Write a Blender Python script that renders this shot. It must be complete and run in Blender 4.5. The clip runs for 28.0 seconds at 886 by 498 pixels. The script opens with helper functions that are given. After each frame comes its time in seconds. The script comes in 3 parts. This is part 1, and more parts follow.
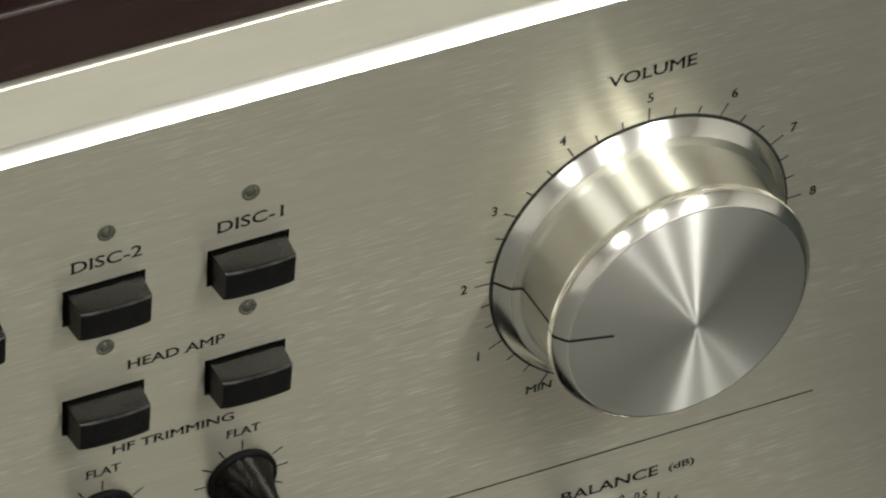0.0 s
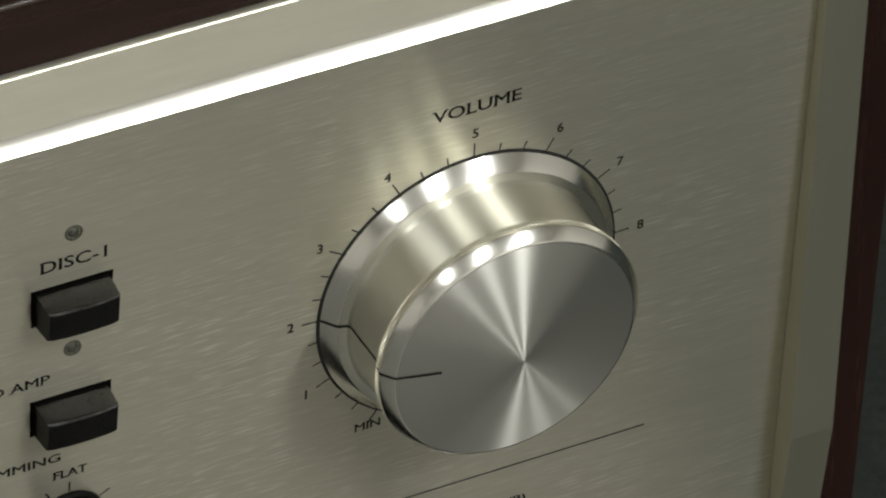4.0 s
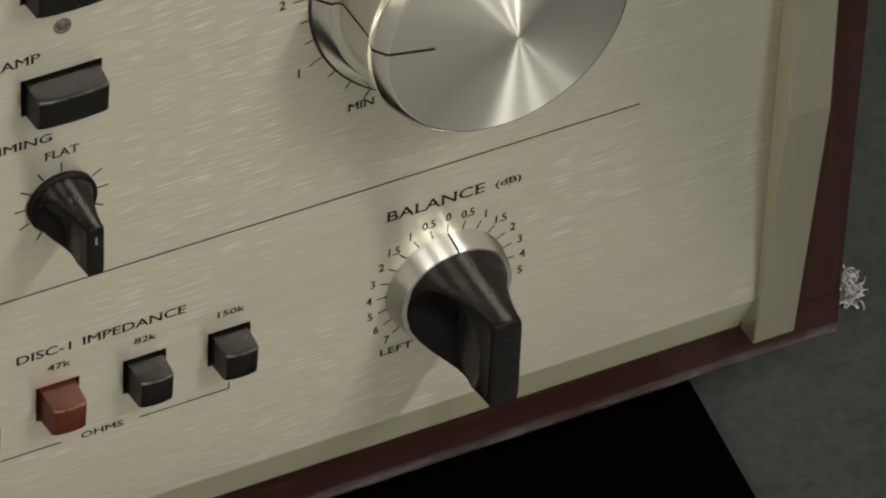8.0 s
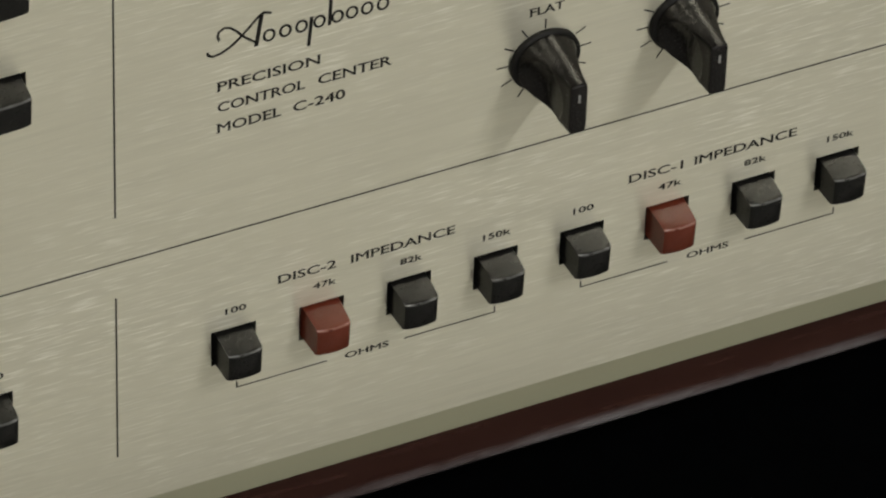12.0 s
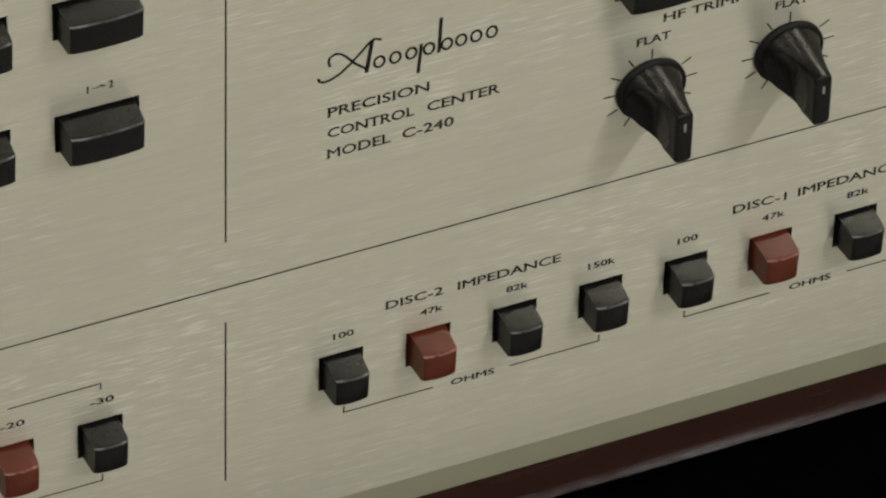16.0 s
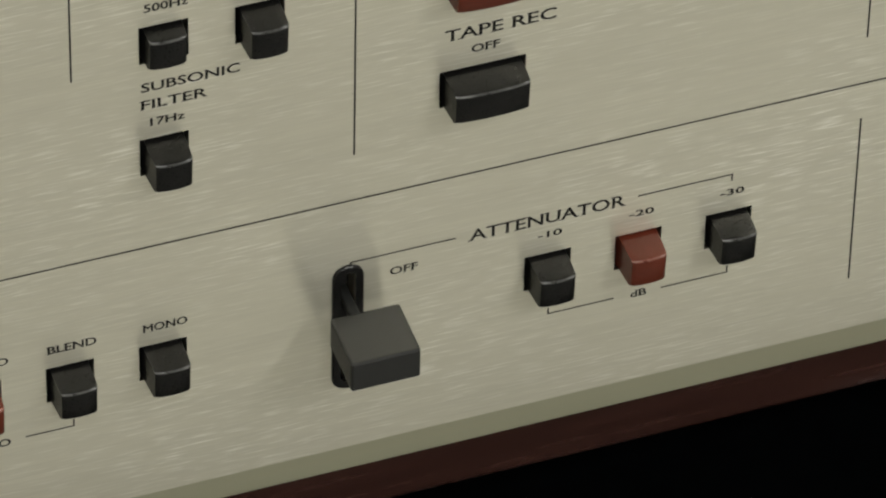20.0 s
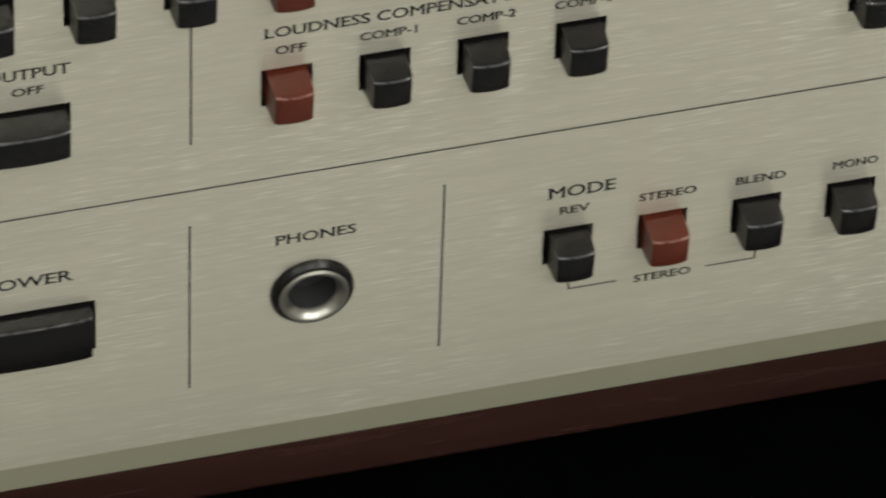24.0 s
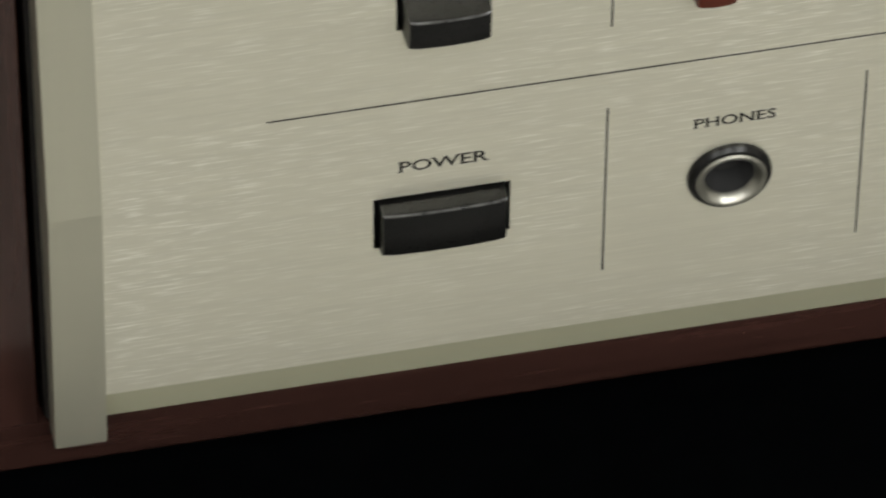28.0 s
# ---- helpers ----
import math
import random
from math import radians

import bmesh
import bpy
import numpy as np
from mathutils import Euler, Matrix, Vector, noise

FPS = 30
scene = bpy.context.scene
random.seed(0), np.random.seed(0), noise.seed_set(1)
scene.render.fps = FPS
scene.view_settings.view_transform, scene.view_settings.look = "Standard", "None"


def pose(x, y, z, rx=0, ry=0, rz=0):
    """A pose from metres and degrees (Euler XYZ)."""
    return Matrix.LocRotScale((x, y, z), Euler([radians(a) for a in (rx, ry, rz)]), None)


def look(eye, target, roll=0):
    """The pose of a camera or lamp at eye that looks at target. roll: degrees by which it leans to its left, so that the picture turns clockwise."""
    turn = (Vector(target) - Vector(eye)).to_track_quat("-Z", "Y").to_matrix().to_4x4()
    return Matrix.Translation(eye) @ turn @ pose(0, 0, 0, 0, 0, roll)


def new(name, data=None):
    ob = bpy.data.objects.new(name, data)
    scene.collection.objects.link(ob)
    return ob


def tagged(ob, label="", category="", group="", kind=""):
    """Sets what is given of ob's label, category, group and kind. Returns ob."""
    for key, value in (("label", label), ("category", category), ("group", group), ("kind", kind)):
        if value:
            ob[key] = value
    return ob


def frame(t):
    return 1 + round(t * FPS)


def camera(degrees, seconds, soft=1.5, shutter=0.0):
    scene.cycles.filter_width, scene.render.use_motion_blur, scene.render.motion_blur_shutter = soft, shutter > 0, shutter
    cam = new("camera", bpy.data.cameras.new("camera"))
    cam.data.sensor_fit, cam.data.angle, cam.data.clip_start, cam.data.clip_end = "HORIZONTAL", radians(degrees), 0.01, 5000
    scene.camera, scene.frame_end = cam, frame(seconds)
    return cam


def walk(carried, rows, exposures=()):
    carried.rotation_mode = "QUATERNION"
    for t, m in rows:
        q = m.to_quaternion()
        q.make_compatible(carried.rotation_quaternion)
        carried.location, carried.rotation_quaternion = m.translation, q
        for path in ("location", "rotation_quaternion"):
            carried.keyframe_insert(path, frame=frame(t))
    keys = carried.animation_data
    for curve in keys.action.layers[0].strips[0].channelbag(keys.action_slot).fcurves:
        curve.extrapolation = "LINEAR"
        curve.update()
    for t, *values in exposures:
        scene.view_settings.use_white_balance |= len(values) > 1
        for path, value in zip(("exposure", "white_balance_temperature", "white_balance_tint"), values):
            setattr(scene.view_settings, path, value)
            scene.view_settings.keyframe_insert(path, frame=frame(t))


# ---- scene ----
cam = camera(7.05, 28.0, soft=2.2, shutter=0.3)

# seconds, eye, target, roll
PATH = [
    (0.0, (0.00847, -0.62506, 0.66695), (0.30033, -0.05878, 0.10425), 2.979),
    (0.3, (0.01180, -0.62450, 0.66660), (0.30552, -0.05895, 0.10413), 2.928),
    (0.5, (0.01362, -0.62429, 0.66650), (0.30888, -0.05999, 0.10359), 2.909),
    (0.8, (0.01550, -0.62750, 0.66690), (0.31384, -0.06360, 0.10520), 2.897),
    (1.0, (0.01585, -0.62921, 0.66711), (0.31586, -0.06539, 0.10623), 2.927),
    (1.3, (0.01490, -0.62760, 0.66650), (0.32011, -0.06414, 0.10806), 3.061),
    (1.5, (0.01355, -0.62672, 0.66620), (0.32108, -0.06400, 0.10828), 3.177),
    (2.0, (0.01057, -0.62693, 0.66646), (0.32185, -0.06526, 0.10956), 3.344),
    (2.5, (0.01261, -0.62539, 0.66705), (0.32242, -0.06342, 0.10963), 3.274),
    (4.5, (0.01535, -0.62382, 0.66410), (0.31998, -0.06202, 0.10368), 3.106),
    (5.0, (0.01410, -0.62585, 0.66216), (0.31502, -0.06545, 0.09833), 2.725),
    (5.5, (0.01479, -0.62744, 0.65799), (0.31077, -0.07483, 0.08396), 2.525),
    (6.0, (0.01627, -0.62781, 0.65178), (0.31327, -0.07741, 0.07615), 2.642),
    (6.5, (0.01629, -0.62709, 0.65066), (0.31099, -0.07911, 0.07155), 2.590),
    (7.0, (0.01492, -0.62727, 0.65119), (0.31040, -0.08071, 0.07113), 2.581),
    (7.5, (0.01510, -0.62916, 0.65130), (0.31334, -0.08224, 0.07300), 2.634),
    (8.0, (0.01728, -0.62903, 0.65228), (0.31430, -0.08302, 0.07250), 2.705),
    (8.5, (0.01508, -0.62913, 0.65084), (0.30798, -0.08104, 0.07092), 2.553),
    (8.8, (0.00930, -0.62890, 0.65090), (0.29958, -0.08011, 0.07032), 2.534),
    (9.0, (0.00517, -0.62813, 0.65096), (0.29212, -0.07792, 0.07008), 2.551),
    (9.5, (0.00041, -0.62315, 0.64922), (0.28311, -0.07335, 0.06587), 2.603),
    (10.0, (-0.00277, -0.62269, 0.64961), (0.27682, -0.07373, 0.06398), 2.637),
    (10.5, (-0.00545, -0.62245, 0.64726), (0.26668, -0.07072, 0.06072), 2.306),
    (10.7, (-0.00790, -0.62300, 0.64790), (0.26227, -0.07081, 0.06088), 2.217),
    (11.0, (-0.01229, -0.62410, 0.64912), (0.25343, -0.07033, 0.06155), 2.132),
    (11.5, (-0.01802, -0.62042, 0.64692), (0.24316, -0.06605, 0.05789), 1.965),
    (12.0, (-0.02247, -0.62107, 0.64539), (0.23773, -0.06645, 0.05616), 1.921),
    (12.5, (-0.02308, -0.62291, 0.64730), (0.23579, -0.06927, 0.05657), 1.945),
    (14.5, (-0.03002, -0.63722, 0.64703), (0.23253, -0.07402, 0.06705), 1.752),
    (15.0, (-0.02831, -0.63297, 0.64506), (0.23102, -0.06888, 0.06451), 1.792),
    (15.5, (-0.02973, -0.63245, 0.64493), (0.22807, -0.06726, 0.06476), 1.745),
    (16.0, (-0.03084, -0.63317, 0.64598), (0.22319, -0.06709, 0.06501), 1.659),
    (16.3, (-0.03100, -0.63290, 0.64540), (0.21874, -0.06526, 0.06410), 1.588),
    (16.5, (-0.03145, -0.63182, 0.64503), (0.21217, -0.06246, 0.06280), 1.556),
    (16.7, (-0.03330, -0.62950, 0.64530), (0.20395, -0.05925, 0.06132), 1.579),
    (16.9, (-0.03670, -0.62650, 0.64580), (0.19798, -0.05775, 0.05932), 1.617),
    (17.0, (-0.03859, -0.62491, 0.64590), (0.19557, -0.05774, 0.05769), 1.618),
    (17.2, (-0.04240, -0.62210, 0.64410), (0.18890, -0.05683, 0.05294), 1.552),
    (17.5, (-0.04713, -0.61915, 0.64047), (0.17939, -0.05380, 0.04754), 1.418),
    (18.0, (-0.05135, -0.61744, 0.63996), (0.17141, -0.05192, 0.04576), 1.416),
    (18.3, (-0.05300, -0.61680, 0.63960), (0.16487, -0.05046, 0.04438), 1.412),
    (18.5, (-0.05372, -0.61638, 0.63952), (0.16115, -0.04907, 0.04413), 1.394),
    (19.0, (-0.05448, -0.61544, 0.63961), (0.15651, -0.04864, 0.04235), 1.365),
    (19.5, (-0.05758, -0.61539, 0.63740), (0.14993, -0.04792, 0.03956), 1.380),
    (20.0, (-0.05776, -0.61487, 0.63768), (0.14771, -0.04817, 0.03840), 1.293),
    (20.5, (-0.05934, -0.61463, 0.63701), (0.14585, -0.04847, 0.03713), 1.337),
    (20.8, (-0.05980, -0.61550, 0.63630), (0.14313, -0.04880, 0.03616), 1.447),
    (21.0, (-0.06111, -0.61640, 0.63573), (0.14045, -0.04903, 0.03575), 1.554),
    (21.2, (-0.06410, -0.61690, 0.63510), (0.13515, -0.04857, 0.03526), 1.596),
    (21.3, (-0.06600, -0.61710, 0.63480), (0.13090, -0.04757, 0.03533), 1.587),
    (21.5, (-0.07006, -0.61713, 0.63422), (0.12106, -0.04488, 0.03546), 1.563),
    (23.5, (-0.09155, -0.59070, 0.63268), (0.07551, -0.03055, 0.01557), 2.226),
    (24.0, (-0.09467, -0.59560, 0.63235), (0.06530, -0.03172, 0.01677), 2.162),
    (24.2, (-0.09760, -0.59510, 0.63230), (0.05682, -0.03013, 0.01630), 2.143),
    (24.3, (-0.09940, -0.59460, 0.63230), (0.05274, -0.02932, 0.01601), 2.144),
    (24.5, (-0.10311, -0.59412, 0.63208), (0.04770, -0.02897, 0.01534), 2.126),
    (24.7, (-0.10640, -0.59580, 0.63150), (0.04291, -0.02893, 0.01598), 2.083),
    (24.8, (-0.10780, -0.59730, 0.63120), (0.03993, -0.02899, 0.01662), 2.058),
    (25.0, (-0.10970, -0.59902, 0.63088), (0.03146, -0.02756, 0.01768), 2.003),
    (25.2, (-0.11050, -0.59860, 0.63090), (0.02705, -0.02582, 0.01812), 1.953),
    (25.5, (-0.11115, -0.59626, 0.63113), (0.02128, -0.02457, 0.01621), 1.839),
    (25.7, (-0.11210, -0.59360, 0.63150), (0.01568, -0.02262, 0.01493), 1.747),
    (25.8, (-0.11260, -0.59210, 0.63170), (0.01222, -0.02213, 0.01359), 1.702),
    (25.9, (-0.11290, -0.59050, 0.63190), (0.00895, -0.02317, 0.01078), 1.651),
    (26.0, (-0.11309, -0.58892, 0.63193), (0.00636, -0.02469, 0.00753), 1.593),
    (26.1, (-0.11310, -0.58740, 0.63160), (0.00476, -0.02551, 0.00479), 1.532),
    (26.2, (-0.11300, -0.58600, 0.63070), (0.00345, -0.02618, 0.00177), 1.466),
    (26.3, (-0.11280, -0.58460, 0.62960), (0.00249, -0.02578, -0.00042), 1.390),
    (26.4, (-0.11250, -0.58320, 0.62870), (0.00159, -0.02410, -0.00130), 1.313),
    (26.5, (-0.11214, -0.58169, 0.62837), (0.00055, -0.02224, -0.00155), 1.226),
    (26.7, (-0.11110, -0.57880, 0.62840), (-0.00041, -0.02027, -0.00271), 1.029),
    (27.0, (-0.11009, -0.57642, 0.62847), (-0.00088, -0.01956, -0.00436), 0.828),
    (27.5, (-0.11066, -0.57706, 0.62698), (-0.00038, -0.01855, -0.00422), 0.688),
    (27.6, (-0.11020, -0.57730, 0.62710), (0.00209, -0.01891, -0.00385), 0.639),
    (27.7, (-0.10890, -0.57750, 0.62750), (0.00571, -0.01985, -0.00368), 0.605),
    (27.8, (-0.10700, -0.57770, 0.62820), (0.00939, -0.02087, -0.00338), 0.593),
    (27.9, (-0.10460, -0.57790, 0.62890), (0.01314, -0.02153, -0.00284), 0.582),
    (28.0, (-0.10212, -0.57809, 0.62971), (0.01688, -0.02214, -0.00216), 0.580),
]
walk(cam, [(t, look(e, g, r)) for t, e, g, r in PATH],
     exposures=[(0.0, -1.6, 6480, 9.5), (0.8, -1.85, 6450, 9), (2.0, -1.94, 6450, 9), (4.8, -1.94, 6470, 9), (5.4, -1.61, 6600, 9.5), (6.2, -1.26, 6780, 10), (9.0, -1.2, 6760, 10),
                (12.0, -1.06, 6560, 10), (15.0, -1.1, 6540, 10), (17.0, -1.13, 6500, 10), (21.5, -0.95, 6480, 9.5), (24.0, -0.97, 6360, 10.6), (25.4, -0.96, 6350, 10.6), (26.0, -0.84, 6340, 10.6), (26.6, -0.69, 6320, 10.6), (28.0, -0.74, 6320, 10.6)])

# ---- light: a closed room under rows of ceiling tubes ----
world = bpy.data.worlds.new("world")
world.use_nodes = True
world.node_tree.nodes["Background"].inputs[0].default_value = (0.9, 0.95, 1.0, 1)
world.node_tree.nodes["Background"].inputs[1].default_value = 0.05
scene.world = world


def area(name, at, target, sx, sy, watts, colour):
    d = bpy.data.lights.new(name, "AREA")
    d.shape, d.size, d.size_y, d.energy, d.color = "RECTANGLE", sx, sy, watts, colour
    ob = new(name, d)
    ob.matrix_world = look(at, target)
    return ob


# front fill added to brighten the plate, no such source known; then ceiling lamps
area("front_fill_light", (1.5, -3.4, 0.78), (1.5, 0, 0.72), 2.4, 1.6, 8, (1.0, 0.985, 0.91))
for lx, ly, sx, w in ((1.6, -2.2, 0.08, 200), (0.17, -2.2, 0.06, 110), (-1.4, -2.2, 0.06, 95)):
    area("overhead_light", (lx, ly, 2.25), (lx, ly, 0), sx, 1.5, w, (1.0, 0.995, 0.935))
# extra fill above the rug and case, added without a known lamp there
area("overhead_light", (-0.9, 0.3, 2.25), (-0.9, 0.3, 0), 0.3, 1.2, 19, (0.97, 0.99, 1.0))


# ---- materials ----
def mat(name, colour=(0.5, 0.5, 0.5), rough=0.5, metal=0.0):
    m = bpy.data.materials.new(name)
    m.use_nodes = True
    b = m.node_tree.nodes["Principled BSDF"]
    b.inputs["Base Color"].default_value = (*colour, 1)
    b.inputs["Roughness"].default_value = rough
    b.inputs["Metallic"].default_value = metal
    return m, m.node_tree.nodes, m.node_tree.links, b


def noise_on(n, l, scale, detail=4, stretch=(1, 1, 1), rough=0.6):
    tc = n.new("ShaderNodeTexCoord")
    mp = n.new("ShaderNodeMapping")
    mp.inputs["Scale"].default_value = stretch
    nz = n.new("ShaderNodeTexNoise")
    nz.inputs["Scale"].default_value, nz.inputs["Detail"].default_value = scale, detail
    nz.inputs["Roughness"].default_value = rough
    l.new(tc.outputs["Object"], mp.inputs[0])
    l.new(mp.outputs[0], nz.inputs["Vector"])
    return nz.outputs["Fac"]


def ramp(n, l, fac, a, b, p0=0.3, p1=0.7):
    r = n.new("ShaderNodeValToRGB")
    r.color_ramp.elements[0].position, r.color_ramp.elements[1].position = p0, p1
    r.color_ramp.elements[0].color = (*a, 1) if len(a) == 3 else a
    r.color_ramp.elements[1].color = (*b, 1) if len(b) == 3 else b
    l.new(fac, r.inputs[0])
    return r.outputs[0]


def bump(n, l, b, fac, strength, distance):
    bp = n.new("ShaderNodeBump")
    bp.inputs["Strength"].default_value, bp.inputs["Distance"].default_value = strength, distance
    l.new(fac, bp.inputs["Height"])
    l.new(bp.outputs[0], b.inputs["Normal"])
    return bp


def grey(v):
    return (v, v, v)


def brushed(name, colour, rough, aniso, streak=(60, 60, 1800), dark=0.86, spread=0.10, depth=0.00002, glint=0.0):
    m, n, l, b = mat(name, colour, rough, 1.0)
    b.inputs["Anisotropic"].default_value = aniso
    t = n.new("ShaderNodeCombineXYZ")
    t.inputs[2].default_value = 1.0
    l.new(t.outputs[0], b.inputs["Tangent"])
    f = noise_on(n, l, 1.0, 6, streak)
    g = noise_on(n, l, 1.0, 4, (24, 24, 520))
    mix = n.new("ShaderNodeMath")
    mix.operation = "MULTIPLY_ADD"
    l.new(f, mix.inputs[0])
    mix.inputs[1].default_value = 0.6
    sc = n.new("ShaderNodeMath")
    sc.operation = "MULTIPLY"
    l.new(g, sc.inputs[0])
    sc.inputs[1].default_value = 0.4
    l.new(sc.outputs[0], mix.inputs[2])
    c = ramp(n, l, mix.outputs[0], tuple(v * dark for v in colour), colour, 0.35, 0.65)
    # glints off the brushing are put into the base colour as paler dashes
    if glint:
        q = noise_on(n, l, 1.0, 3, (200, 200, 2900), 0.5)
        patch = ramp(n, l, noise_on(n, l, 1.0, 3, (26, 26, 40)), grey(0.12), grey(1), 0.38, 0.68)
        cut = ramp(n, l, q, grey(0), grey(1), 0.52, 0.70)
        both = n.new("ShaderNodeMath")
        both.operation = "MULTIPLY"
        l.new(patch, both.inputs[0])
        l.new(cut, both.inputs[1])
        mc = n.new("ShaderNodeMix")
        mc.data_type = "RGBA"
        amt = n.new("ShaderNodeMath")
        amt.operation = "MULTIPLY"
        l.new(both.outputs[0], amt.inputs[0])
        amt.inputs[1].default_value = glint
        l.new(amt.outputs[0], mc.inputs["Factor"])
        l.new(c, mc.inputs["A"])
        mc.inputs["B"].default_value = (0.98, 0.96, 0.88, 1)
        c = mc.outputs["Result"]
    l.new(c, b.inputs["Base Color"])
    ro = ramp(n, l, f, grey(rough - spread), grey(rough + spread), 0.3, 0.7)
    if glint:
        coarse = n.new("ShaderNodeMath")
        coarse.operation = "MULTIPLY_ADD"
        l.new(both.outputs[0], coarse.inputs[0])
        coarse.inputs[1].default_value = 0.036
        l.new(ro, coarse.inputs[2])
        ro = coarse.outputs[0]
    l.new(ro, b.inputs["Roughness"])
    if depth:
        bump(n, l, b, f, 0.5, depth)
    return m


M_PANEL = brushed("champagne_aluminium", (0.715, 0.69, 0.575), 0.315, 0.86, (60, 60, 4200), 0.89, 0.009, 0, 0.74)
M_EDGE = brushed("polished_edge", (0.86, 0.85, 0.79), 0.22, 0.2, (60, 60, 900), 0.98, 0.02, 0.000002)
M_TRIM = brushed("satin_trim", (0.78, 0.76, 0.65), 0.34, 0.4, (90, 90, 1500), 0.95, 0.03, 0.000003)
M_TRIM.node_tree.nodes["Principled BSDF"].inputs["Metallic"].default_value = 0.9
# darker, greener trim copy: the downward slope's shade is in the colour
M_TRIM_SHADED = brushed("satin_trim_shaded", (0.455, 0.45, 0.32), 0.46, 0.4, (90, 90, 1500), 0.95, 0.03, 0.000003)
M_TRIM_SHADED.node_tree.nodes["Principled BSDF"].inputs["Metallic"].default_value = 0.55
M_PILLAR = brushed("satin_pillar", (0.48, 0.467, 0.373), 0.34, 0.4, (900, 900, 60), 0.97, 0.02, 0)
M_PILLAR.node_tree.nodes["Principled BSDF"].inputs["Metallic"].default_value = 0.85


def turned(name, colour, rough, aniso, rings):
    m, n, l, b = mat(name, colour, rough, 1.0)
    b.inputs["Anisotropic"].default_value = aniso
    t = n.new("ShaderNodeTangent")
    t.direction_type, t.axis = "RADIAL", "Y"
    b.inputs["Anisotropic Rotation"].default_value = 0.25
    l.new(t.outputs[0], b.inputs["Tangent"])
    tc = n.new("ShaderNodeTexCoord")
    sx = n.new("ShaderNodeSeparateXYZ")
    l.new(tc.outputs["Object"], sx.inputs[0])
    cx = n.new("ShaderNodeCombineXYZ")
    l.new(sx.outputs[0], cx.inputs[0])
    l.new(sx.outputs[2], cx.inputs[1])
    ln = n.new("ShaderNodeVectorMath")
    ln.operation = "LENGTH"
    l.new(cx.outputs[0], ln.inputs[0])
    mul = n.new("ShaderNodeMath")
    mul.operation = "MULTIPLY"
    l.new(ln.outputs["Value"], mul.inputs[0])
    mul.inputs[1].default_value = rings
    nz = n.new("ShaderNodeTexNoise")
    nz.noise_dimensions = "1D"
    nz.inputs["Scale"].default_value = 1.0
    l.new(mul.outputs[0], nz.inputs["W"])
    if rings:
        bump(n, l, b, nz.outputs["Fac"], 0.25, 0.000008)
    return m


M_SPUN = turned("spun_aluminium", (0.74, 0.735, 0.70), 0.37, 1.0, 9000)
M_SPUN.node_tree.nodes["Principled BSDF"].inputs["Metallic"].default_value = 0.96
M_RING = turned("turned_ring", (0.66, 0.66, 0.655), 0.36, 0.9, 0)
M_POLISH = turned("polished_aluminium", (0.86, 0.855, 0.82), 0.17, 0.3, 0)
M_BODY = turned("satin_knob_body", (0.90, 0.89, 0.79), 0.4, 1.0, 0)
# a clear anodised skin over the satin metal
skin = M_BODY.node_tree.nodes["Principled BSDF"]
skin.inputs["Coat Weight"].default_value, skin.inputs["Coat Roughness"].default_value, skin.inputs["Coat IOR"].default_value = 1.0, 0.09, 2.3


def plastic(name, colour, rough, grain=900, depth=0.00002):
    m, n, l, b = mat(name, colour, rough)
    f = noise_on(n, l, grain * 4, 3)
    g = noise_on(n, l, 160, 3)
    c = ramp(n, l, g, tuple(v * 0.8 for v in colour), tuple(v * 1.2 for v in colour))
    l.new(c, b.inputs["Base Color"])
    l.new(ramp(n, l, f, grey(rough - 0.03), grey(rough + 0.04)), b.inputs["Roughness"])
    if depth:
        bump(n, l, b, f, 0.2, depth * 0.3)
    return m


M_BLACK = plastic("black_plastic", (0.0038, 0.0037, 0.0035), 0.29, 900, 0)
M_RED = plastic("red_brown_plastic", (0.058, 0.0125, 0.0065), 0.3, 900, 0)
for m_ in (M_BLACK, M_RED):
    m_.node_tree.nodes["Principled BSDF"].inputs["Specular IOR Level"].default_value = 0.17


def worn(name, colour, scuff_glint):
    """Plastic paler in patches along a handled edge: scuffs, with the edge's glint painted in."""
    m, n, l, b = mat(name, colour, 0.26)
    f = noise_on(n, l, 1.0, 4, (420, 420, 420))
    l.new(ramp(n, l, f, colour, scuff_glint, 0.38, 0.66), b.inputs["Base Color"])
    l.new(ramp(n, l, f, grey(0.22), grey(0.4)), b.inputs["Roughness"])
    return m


WORN_GLINT = {"black_plastic": worn("scuff_glint_black_edge", (0.006, 0.006, 0.0057), (0.05, 0.05, 0.048)),
        "red_brown_plastic": worn("scuff_glint_red_edge", (0.065, 0.015, 0.008), (0.14, 0.055, 0.038))}
M_KNOB = plastic("black_knob_plastic", (0.005, 0.0044, 0.0042), 0.25, 900, 0)
M_KNOB.node_tree.nodes["Principled BSDF"].inputs["Specular IOR Level"].default_value = 0.18
M_LEVER = plastic("grey_black_plastic", (0.0075, 0.0077, 0.0073), 0.46, 1500)
M_LEVER.node_tree.nodes["Principled BSDF"].inputs["Specular IOR Level"].default_value = 0.38
M_SKIRT = plastic("matt_black_skirt", (0.004, 0.0038, 0.0036), 0.6, 900, 0)
M_SKIRT.node_tree.nodes["Principled BSDF"].inputs["Specular IOR Level"].default_value = 0.12
# near-black brown carries the shade beside the pillars
M_STRIP = plastic("shaded_brown", (0.005, 0.0033, 0.0027), 0.5, 300)
M_VOID = mat("dark_inside", (0.006, 0.006, 0.006), 0.8)[0]
M_INK = mat("black_print", (0.007, 0.0065, 0.006), 0.6)[0]
M_INK.node_tree.nodes["Principled BSDF"].inputs["Specular IOR Level"].default_value = 0.15
